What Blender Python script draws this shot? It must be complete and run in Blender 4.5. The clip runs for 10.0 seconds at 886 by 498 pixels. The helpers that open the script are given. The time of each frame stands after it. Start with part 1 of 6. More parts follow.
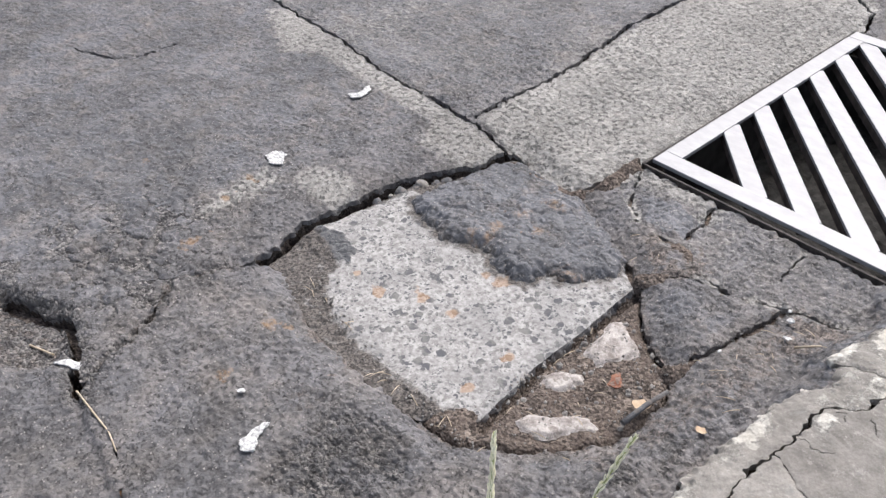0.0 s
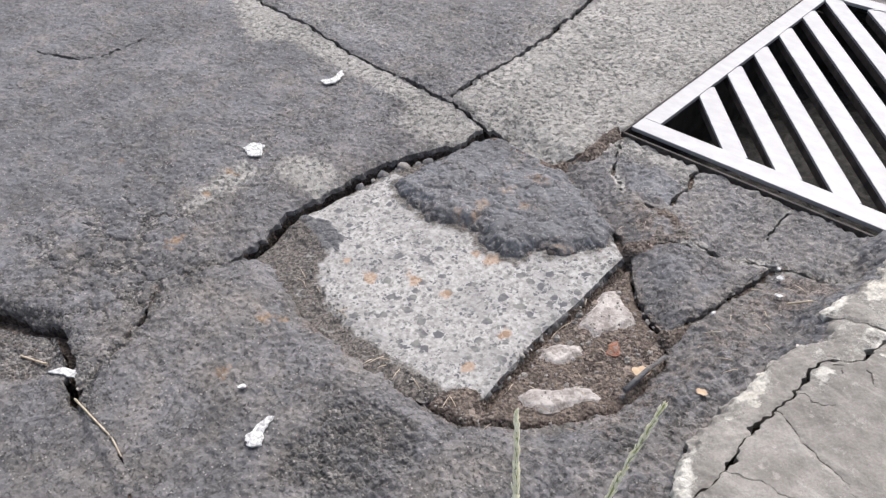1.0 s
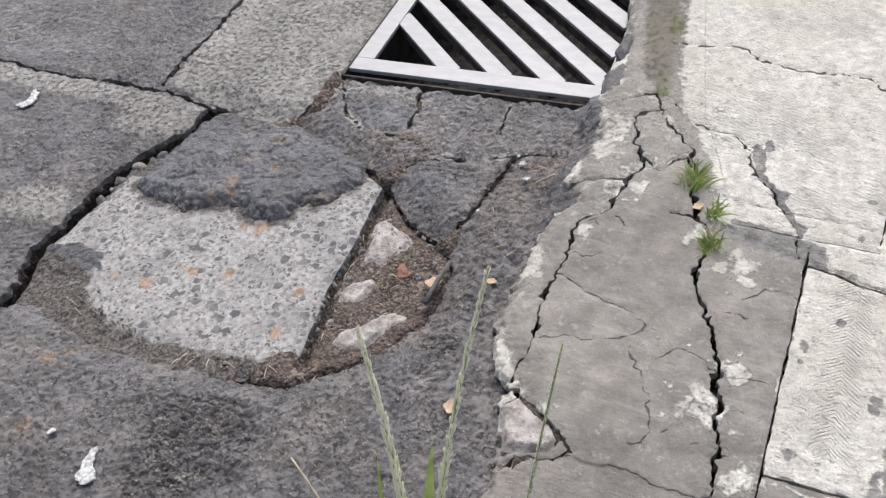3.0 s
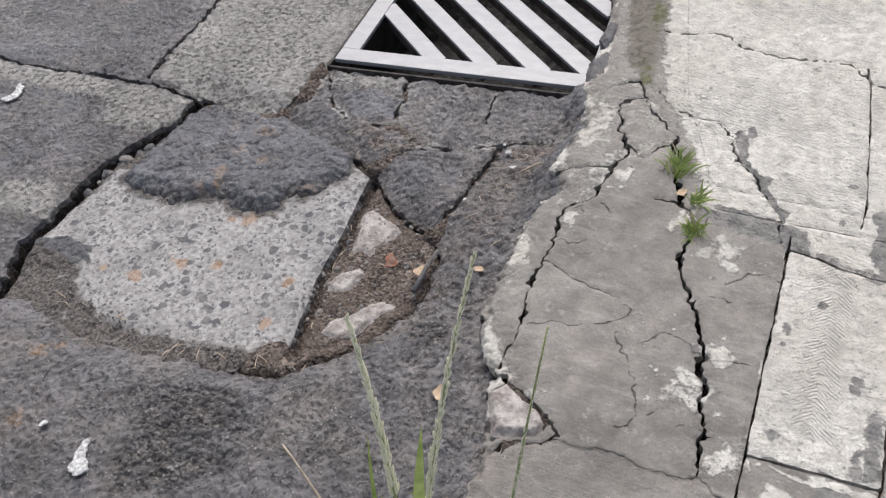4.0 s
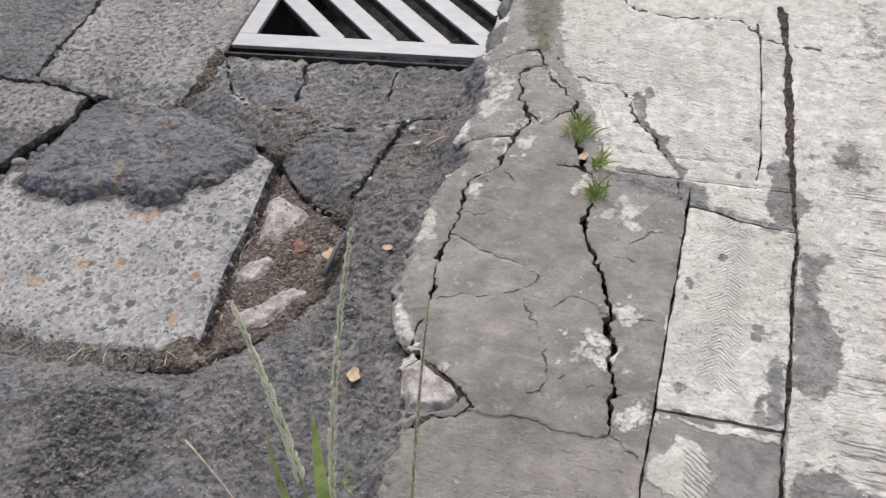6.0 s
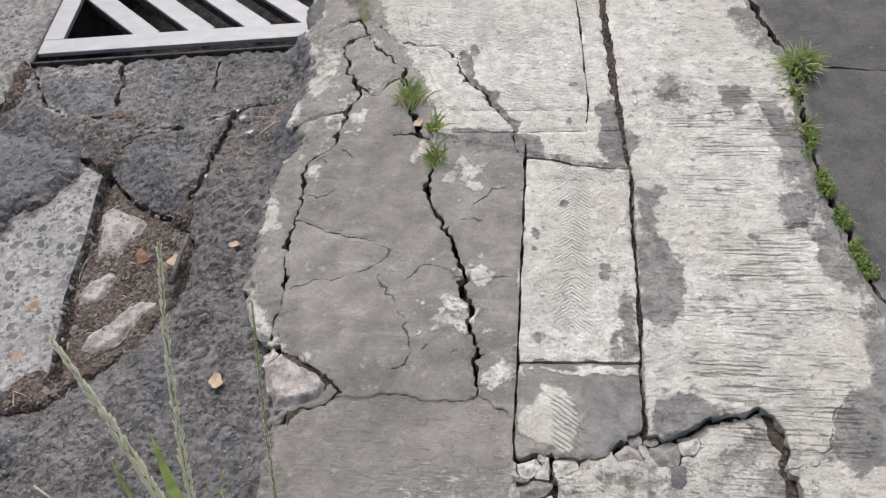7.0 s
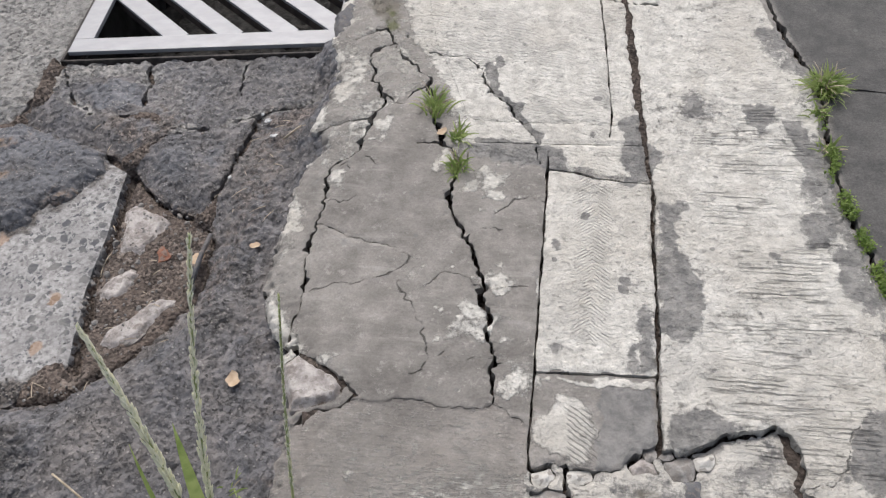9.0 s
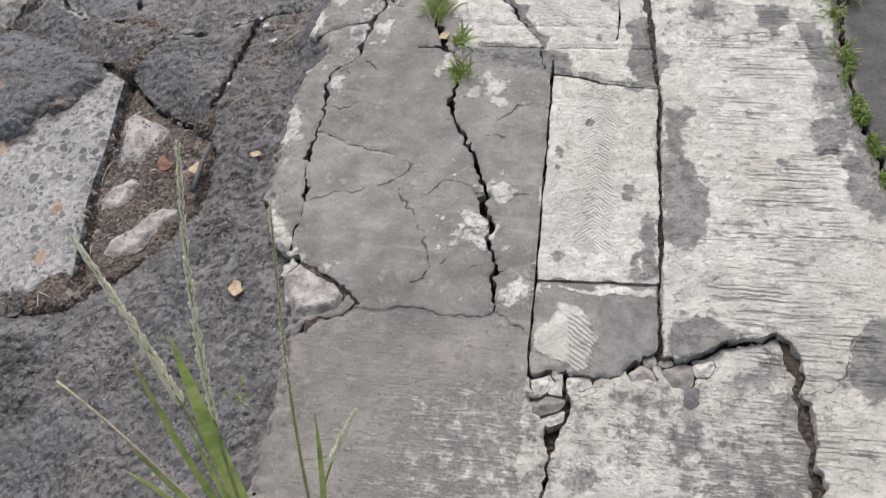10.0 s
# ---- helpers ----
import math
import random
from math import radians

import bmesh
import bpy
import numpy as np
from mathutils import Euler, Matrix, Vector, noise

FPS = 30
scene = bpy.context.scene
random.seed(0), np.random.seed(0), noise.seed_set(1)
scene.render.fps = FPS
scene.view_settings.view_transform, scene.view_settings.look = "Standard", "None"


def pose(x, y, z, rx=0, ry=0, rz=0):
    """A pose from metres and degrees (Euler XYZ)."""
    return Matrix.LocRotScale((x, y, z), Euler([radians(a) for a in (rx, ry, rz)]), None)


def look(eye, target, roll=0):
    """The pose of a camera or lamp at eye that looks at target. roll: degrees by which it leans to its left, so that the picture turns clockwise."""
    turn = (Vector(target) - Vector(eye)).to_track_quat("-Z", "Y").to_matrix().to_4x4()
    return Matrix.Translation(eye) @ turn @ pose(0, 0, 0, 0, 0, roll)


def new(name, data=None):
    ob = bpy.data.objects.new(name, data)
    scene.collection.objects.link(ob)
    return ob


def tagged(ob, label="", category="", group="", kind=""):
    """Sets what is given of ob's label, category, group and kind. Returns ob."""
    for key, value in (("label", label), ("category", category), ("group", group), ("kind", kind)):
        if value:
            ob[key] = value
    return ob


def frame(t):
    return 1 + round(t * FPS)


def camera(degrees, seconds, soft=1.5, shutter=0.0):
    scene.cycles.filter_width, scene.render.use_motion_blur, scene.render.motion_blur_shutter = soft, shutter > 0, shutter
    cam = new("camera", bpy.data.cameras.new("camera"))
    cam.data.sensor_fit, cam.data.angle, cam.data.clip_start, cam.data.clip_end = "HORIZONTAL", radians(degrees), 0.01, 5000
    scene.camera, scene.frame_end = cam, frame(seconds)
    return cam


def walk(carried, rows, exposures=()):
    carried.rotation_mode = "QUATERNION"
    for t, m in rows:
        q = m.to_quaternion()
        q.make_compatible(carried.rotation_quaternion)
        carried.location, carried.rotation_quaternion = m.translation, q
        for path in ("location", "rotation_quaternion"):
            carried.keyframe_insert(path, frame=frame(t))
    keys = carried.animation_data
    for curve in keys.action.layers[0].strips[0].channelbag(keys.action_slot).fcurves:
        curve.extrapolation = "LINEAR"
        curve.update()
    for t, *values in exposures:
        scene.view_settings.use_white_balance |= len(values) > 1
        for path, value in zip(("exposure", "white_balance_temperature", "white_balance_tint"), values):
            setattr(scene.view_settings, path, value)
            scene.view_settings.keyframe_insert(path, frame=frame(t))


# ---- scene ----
cam = camera(54.0, 10.0, soft=1.25, shutter=0.2)
PATH = [
    (0, (0.005, -0.692, 1.372), (-1.268, 0.189, 0.105), -3.3),
    (0.3, (0.003, -0.678, 1.381), (-1.253, 0.182, 0.084), -5.1),
    (0.5, (-0.001, -0.695, 1.383), (-1.258, 0.158, 0.083), -5.4),
    (0.7, (-0.009, -0.707, 1.38), (-1.237, 0.179, 0.074), -6.4),
    (1, (-0.025, -0.723, 1.377), (-1.234, 0.188, 0.07), -5.7),
    (1.3, (-0.024, -0.709, 1.36), (-1.244, 0.183, 0.051), -6.0),
    (1.5, (-0.02, -0.706, 1.358), (-1.248, 0.163, 0.04), -5.7),
    (1.7, (-0.013, -0.733, 1.361), (-1.227, 0.159, 0.046), -6.2),
    (2, (-0.03, -0.744, 1.375), (-1.086, 0.278, 0.018), -8.0),
    (2.2, (-0.041, -0.768, 1.381), (-1.034, 0.295, 0.008), -7.7),
    (2.5, (-0.034, -0.799, 1.38), (-0.901, 0.348, -0.01), -8.9),
    (2.7, (-0.034, -0.813, 1.389), (-0.837, 0.366, -0.013), -8.7),
    (3, (-0.031, -0.824, 1.385), (-0.756, 0.393, -0.027), -8.4),
    (4.5, (-0.02, -0.836, 1.397), (-0.705, 0.377, -0.038), -8.6),
    (5, (-0.014, -0.826, 1.394), (-0.679, 0.397, -0.042), -8.9),
    (5.2, (-0.009, -0.827, 1.391), (-0.673, 0.393, -0.048), -9.1),
    (6.3, (0.047, -0.796, 1.371), (-0.434, 0.446, -0.122), -8.7),
    (6.5, (0.055, -0.783, 1.373), (-0.371, 0.46, -0.134), -9.0),
    (6.8, (0.069, -0.778, 1.375), (-0.24, 0.463, -0.164), -8.3),
    (7, (0.084, -0.777, 1.366), (-0.191, 0.458, -0.183), -8.8),
    (7.5, (0.077, -0.769, 1.347), (-0.209, 0.468, -0.198), -7.5),
    (8, (0.068, -0.778, 1.355), (-0.246, 0.449, -0.192), -6.5),
    (8.5, (0.068, -0.788, 1.361), (-0.243, 0.461, -0.17), -6.9),
    (9, (0.072, -0.793, 1.363), (-0.234, 0.465, -0.162), -7.6),
    (9.5, (0.077, -0.788, 1.361), (-0.231, 0.421, -0.202), -8.3),
    (9.8, (0.08, -0.783, 1.356), (-0.229, 0.35, -0.262), -9.1),
    (10, (0.086, -0.783, 1.35), (-0.232, 0.304, -0.298), -9.9),
]
walk(cam, [(t, look(eye, target, roll)) for t, eye, target, roll in PATH],
     exposures=[(0.0, 0.84, 6500, 11), (1.5, 0.82, 6500, 11), (2.5, 0.72, 6500, 11), (3.0, 0.53, 6500, 11), (4.5, 0.36, 6500, 11), (6.5, 0.33, 6500, 11), (8.0, 0.30, 6500, 10.5), (10.0, 0.35, 6500, 10.5)])

# ---- light ----
world = bpy.data.worlds.new("overcast_sky")
scene.world = world
world.use_nodes = True
sky = world.node_tree.nodes.new("ShaderNodeTexSky")
sky.sky_type, sky.sun_disc = "NISHITA", False
sky.sun_elevation, sky.sun_rotation = radians(57), radians(-18)
sky.air_density, sky.dust_density, sky.ozone_density = 1.0, 4.0, 1.0
world.node_tree.nodes["Background"].inputs[1].default_value = 0.125
haze = world.node_tree.nodes.new("ShaderNodeHueSaturation")
haze.inputs["Saturation"].default_value = 0.62
world.node_tree.links.new(sky.outputs[0], haze.inputs["Color"])
world.node_tree.links.new(haze.outputs[0], world.node_tree.nodes["Background"].inputs[0])
sun = new("sun", bpy.data.lights.new("sun", "SUN"))
sun.data.energy, sun.data.angle, sun.data.color = 1.9, radians(38), (1.0, 0.97, 0.94)
sun.matrix_world = look((-0.9, 2.8, 4.6), (0, 0, 0))


# ---- numbers and noise ----
def gnoise(x, y, s, seed=0):
    """Gradient noise in about -1..1, with s waves a metre."""
    x, y = x * s + seed * 17.31, y * s - seed * 9.77
    xi, yi = np.floor(x).astype(np.int64), np.floor(y).astype(np.int64)
    fx, fy = x - xi, y - yi

    def corner(i, j):
        h = ((xi + i) * 374761393 + (yi + j) * 668265263 + seed * 974711) & 0x7FFFFFFF
        h = ((h ^ (h >> 13)) * 1274126177) & 0x7FFFFFFF
        a = ((h ^ (h >> 16)) & 0xFFFF) * (2 * np.pi / 65536)
        return np.cos(a) * (fx - i) + np.sin(a) * (fy - j)
    u, v = fx * fx * fx * (fx * (fx * 6 - 15) + 10), fy * fy * fy * (fy * (fy * 6 - 15) + 10)
    low = corner(0, 0) * (1 - u) + corner(1, 0) * u
    top = corner(0, 1) * (1 - u) + corner(1, 1) * u
    return 1.5 * (low * (1 - v) + top * v)


def fbm(x, y, s, seed=0, octaves=3):
    return sum(gnoise(x, y, s * 2 ** k, seed + k) * 0.5 ** k for k in range(octaves))


def lumps(x, y, s, seed=0):
    """Rounded lumps: 1 at the middle of each, 0 in the creases between them, about s a metre."""
    x, y = x * s + seed * 3.7, y * s + seed * 5.3
    xi, yi = np.floor(x).astype(np.int64), np.floor(y).astype(np.int64)
    near, second = np.full(x.shape, 9.0), np.full(x.shape, 9.0)
    for i in (-1, 0, 1):
        for j in (-1, 0, 1):
            h = ((xi + i) * 374761393 + (yi + j) * 668265263 + seed * 974711) & 0x7FFFFFFF
            h = ((h ^ (h >> 13)) * 1274126177) & 0x7FFFFFFF
            d = np.hypot(xi + i + (h & 0x3FF) / 1024 - x, yi + j + ((h >> 12) & 0x3FF) / 1024 - y)
            second = np.where(d < near, near, np.minimum(second, d))
            near = np.minimum(near, d)
    return np.clip((second - near) * 2.2, 0, 1) ** 0.5


def ease(v):
    v = np.clip(v, 0, 1)
    return v * v * (3 - 2 * v)


class Sheet:
    """A grid over a stretch of the plan, on which distances to lines and outlines are taken."""

    def __init__(self, xs, ys, ragged=0.006):
        self.xs, self.ys = np.array(xs), np.array(ys)
        self.x, self.y = np.meshgrid(self.xs, self.ys)
        self.wx = self.x + ragged * fbm(self.x, self.y, 18, 5) + 0.6 * ragged * gnoise(self.x, self.y, 70, 8)
        self.wy = self.y + ragged * fbm(self.x, self.y, 18, 11) + 0.6 * ragged * gnoise(self.x, self.y, 70, 14)
        self.step = np.maximum(np.gradient(self.xs)[None, :], np.gradient(self.ys)[:, None])

    def window(self, x0, x1, y0, y1):
        a, b = np.searchsorted(self.xs, (x0, x1))
        c, d = np.searchsorted(self.ys, (y0, y1))
        return slice(c, d), slice(a, b)

    def line(self, pts, reach=0.12, ragged=1.0):
        """The distance to an open line, at most reach."""
        out = np.full(self.x.shape, reach)
        gx, gy = self.x + ragged * (self.wx - self.x), self.y + ragged * (self.wy - self.y)
        for (ax, ay), (bx, by) in zip(pts, pts[1:]):
            w = self.window(min(ax, bx) - reach, max(ax, bx) + reach, min(ay, by) - reach, max(ay, by) + reach)
            x, y = gx[w] - ax, gy[w] - ay
            dx, dy = bx - ax, by - ay
            t = np.clip((x * dx + y * dy) / max(dx * dx + dy * dy, 1e-9), 0, 1)
            out[w] = np.minimum(out[w], np.hypot(x - t * dx, y - t * dy))
        return out

    def area(self, pts, reach=0.12, ragged=1.0):
        """The distance inside (plus) or outside (minus) an outline, at most reach."""
        ring = list(pts) + [pts[0]]
        d = self.line(ring, reach, ragged)
        gx, gy = self.x + ragged * (self.wx - self.x), self.y + ragged * (self.wy - self.y)
        odd = np.zeros(self.x.shape, bool)
        for (ax, ay), (bx, by) in zip(ring, ring[1:]):
            if ay != by:
                hit = (gy > min(ay, by)) & (gy <= max(ay, by))
                odd ^= hit & (gx < ax + (gy - ay) * (bx - ax) / (by - ay))
        return np.where(odd, d, -d)

    def spots(self, pts, size):
        """Soft round spots of uneven outline, 1 in their middle."""
        out = np.zeros(self.x.shape)
        for i, (px, py) in enumerate(pts):
            r = size * (0.6 + 0.5 * ((i * 37) % 10) / 10)
            w = self.window(px - 3 * r, px + 3 * r, py - 3 * r, py + 3 * r)
            n = 1 + 0.7 * fbm(self.x[w], self.y[w], 30, i, 3)
            out[w] = np.maximum(out[w], np.clip(1.4 - np.hypot(self.x[w] - px, self.y[w] - py) * n / r, 0, 1))
        return out


def mesh_object(name, verts, faces, material, parent=None, smooth=True, attrs=None):
    me = bpy.data.meshes.new(name)
    me.from_pydata(verts, [], faces)
    me.polygons.foreach_set("use_smooth", [smooth] * len(me.polygons))
    for key, values in (attrs or {}).items():
        a = me.attributes.new(key, "FLOAT", "POINT")
        a.data.foreach_set("value", np.asarray(values, np.float32))
    me.materials.append(material)
    me.update()
    ob = new(name, me)
    ob.parent = parent
    return ob


def pieces(sheet, gap, height, attrs, thick, name, material, parent, least=40, jitter=0.0, soil_shade=None):
    """Breaks a sheet where gap is below nought, and makes each part that hangs together a mesh with sides of its own."""
    h, f = sheet.step, gap.copy()
    gy, gx = np.gradient(f, sheet.ys, sheet.xs)
    g2 = np.maximum(gx * gx + gy * gy, 0.3)
    edge = np.abs(f) < 0.6 * h
    move = np.where(edge, np.clip(f, -0.6 * h, 0.6 * h), 0)
    x, y = sheet.x - move * gx / g2, sheet.y - move * gy / g2
    core, good = f >= 0.6 * h, f > -0.6 * h
    rows, cols = f.shape
    label = np.zeros(f.size, np.int32)
    todo, flat, count = core.ravel().copy(), core.ravel().tolist(), 0
    for start in np.flatnonzero(todo).tolist():
        if not flat[start]:
            continue
        count += 1
        flat[start] = False
        stack, found = [start], [start]
        while stack:
            k = stack.pop()
            c = k % cols
            for n in (k - cols, k + cols, k - 1 if c else -1, k + 1 if c < cols - 1 else -1):
                if 0 <= n < len(flat) and flat[n]:
                    flat[n] = False
                    stack.append(n)
                    found.append(n)
        label[found] = count if len(found) >= least else -1
    idx = np.arange(f.size).reshape(rows, cols)
    a, b, c, d = (idx[:-1, :-1].ravel(), idx[:-1, 1:].ravel(), idx[1:, 1:].ravel(), idx[1:, :-1].ravel())
    ok = good.ravel()
    tris = np.concatenate([np.stack(t, 1) for t in ((a, b, c), (a, c, d))])
    tris = tris[ok[tris].all(1)]
    owner = label[tris].max(1)
    made = []
    rnd = random.Random(7)
    xf, yf, zf = x.ravel(), y.ravel(), height.ravel()
    for k in range(1, count + 1):
        t = tris[owner == k]
        if len(t) < least:
            continue
        used, inv = np.unique(t, return_inverse=True)
        t = inv.reshape(-1, 3)
        vx, vy = xf[used], yf[used]
        tilt_x, tilt_y = rnd.uniform(-jitter, jitter), rnd.uniform(-jitter, jitter)
        vz = zf[used] + tilt_x * (vx - vx.mean()) + tilt_y * (vy - vy.mean()) + rnd.uniform(-1, 1) * jitter * 0.08
        e = np.concatenate([t[:, (0, 1)], t[:, (1, 2)], t[:, (2, 0)]])
        code, back = e[:, 0] * (len(used) + 1) + e[:, 1], e[:, 1] * (len(used) + 1) + e[:, 0]
        rim = e[~np.isin(code, back)]
        r, rinv = np.unique(rim, return_inverse=True)
        rinv = rinv.reshape(-1, 2)
        n, m = len(used), len(r)
        for _ in range(2):
            sx, sy, cnt = np.zeros(m), np.zeros(m), np.zeros(m)
            for i, j in ((0, 1), (1, 0)):
                np.add.at(sx, rinv[:, i], vx[r][rinv[:, j]])
                np.add.at(sy, rinv[:, i], vy[r][rinv[:, j]])
                np.add.at(cnt, rinv[:, i], 1)
            vx[r], vy[r] = 0.5 * vx[r] + 0.5 * sx / cnt, 0.5 * vy[r] + 0.5 * sy / cnt
        rings = []
        for down in (0.0, 0.22, 0.55, 1.0):
            wob = (0.0018 + 0.0045 * (0.1 < down < 0.9)) * gnoise(vx[r], vy[r], 60, 3 + int(10 * down))
            bob = (0.1 < down < 0.9) * 0.08 * thick * gnoise(vx[r], vy[r], 45, 5)
            rings.append(np.stack([vx[r] + wob * (down > 0), vy[r] + wob * (down > 0), vz[r] - thick * down + bob], 1))
        verts = np.concatenate([np.stack([vx, vy, vz], 1)] + rings)
        sides = np.concatenate([np.stack([n + k * m + rinv[:, 0], n + (k + 1) * m + rinv[:, 0], n + (k + 1) * m + rinv[:, 1], n + k * m + rinv[:, 1]], 1) for k in range(3)])
        vals = {}
        for key, v in attrs.items():
            v = v.ravel()[used]
            vals[key] = np.concatenate([v] + [v[r]] * 4)
        ob = mesh_object(name, verts.tolist(), t.tolist() + sides.tolist(), material, parent, True, vals)
        ob.data.polygons.foreach_set("use_smooth", [True] * len(t) + [False] * len(sides))
        if soil_shade is not None:
            # below their top the broken edges get dark soil colour, painting the crack's shade
            ob.data.materials.append(soil_shade)
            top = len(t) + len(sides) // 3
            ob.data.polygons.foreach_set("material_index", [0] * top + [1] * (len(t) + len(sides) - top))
        made.append(ob)
    return made


# ---- materials ----
class Nodes:
    def __init__(self, name):
        self.mat = bpy.data.materials.new(name)
        self.mat.use_nodes = True
        self.tree = self.mat.node_tree
        self.out = self.tree.nodes["Principled BSDF"]
        self.co = self.add("ShaderNodeTexCoord").outputs["Object"]

    def add(self, kind, **values):
        n = self.tree.nodes.new(kind)
        for key, v in values.items():
            n.inputs[key].default_value = v
        return n

    def link(self, a, b):
        self.tree.links.new(a, b)

    def put(self, socket, v):
        if isinstance(v, bpy.types.NodeSocket):
            self.link(v, socket)
        else:
            socket.default_value = v

    def math(self, op, a, b=0.0, c=0.0):
        n = self.tree.nodes.new("ShaderNodeMath")
        n.operation = op
        for s, v in zip(n.inputs, (a, b, c)):
            self.put(s, v)
        return n.outputs[0]

    def stretch(self, sx, sy, sz, turn=0.0):
        n = self.add("ShaderNodeMapping")
        self.link(self.co, n.inputs[0])
        n.inputs["Scale"].default_value = (sx, sy, sz)
        n.inputs["Rotation"].default_value = (0, 0, turn)
        return n.outputs[0]

    def noise(self, scale, detail=3.0, rough=0.55, co=None, distort=0.0):
        n = self.add("ShaderNodeTexNoise", Scale=scale, Detail=detail, Roughness=rough, Distortion=distort)
        self.link(co or self.co, n.inputs["Vector"])
        return n.outputs[0]

    def cells(self, scale, what="Distance", feature="F1", co=None, random_=1.0):
        n = self.add("ShaderNodeTexVoronoi", Scale=scale, Randomness=random_)
        n.feature = feature
        self.link(co or self.co, n.inputs["Vector"])
        return n.outputs[what]

    def attr(self, name):
        n = self.add("ShaderNodeAttribute")
        n.attribute_name = name
        return n.outputs["Fac"]

    def span(self, v, lo, hi, to_lo=0.0, to_hi=1.0):
        n = self.add("ShaderNodeMapRange")
        n.interpolation_type = "SMOOTHSTEP"
        for key, val in (("Value", v), ("From Min", lo), ("From Max", hi), ("To Min", to_lo), ("To Max", to_hi)):
            self.put(n.inputs[key], val)
        return n.outputs[0]

    def mix(self, f, a, b, mode="MIX"):
        n = self.tree.nodes.new("ShaderNodeMix")
        n.data_type, n.blend_type = "RGBA", mode
        self.put(n.inputs[0], f)
        for s, v in ((n.inputs[6], a), (n.inputs[7], b)):
            self.put(s, (*v, 1.0) if isinstance(v, tuple) else v)
        return n.outputs[2]

    def scaled(self, col, f):
        """A colour made brighter or darker by a number."""
        n = self.tree.nodes.new("ShaderNodeVectorMath")
        n.operation = "SCALE"
        self.put(n.inputs[0], col if isinstance(col, bpy.types.NodeSocket) else col)
        self.put(n.inputs["Scale"], f)
        return n.outputs[0]

    def finish(self, color, rough, bump=None, depth=0.002, strength=1.0, metal=0.0, spec=0.3):
        self.put(self.out.inputs["Base Color"], (*color, 1.0) if isinstance(color, tuple) else color)
        self.put(self.out.inputs["Roughness"], rough)
        self.put(self.out.inputs["Metallic"], metal)
        self.out.inputs["Specular IOR Level"].default_value = spec
        if bump is not None:
            b = self.add("ShaderNodeBump", Strength=strength, Distance=depth)
            self.link(bump, b.inputs["Height"])
            self.link(b.outputs[0], self.out.inputs["Normal"])
        return self.mat


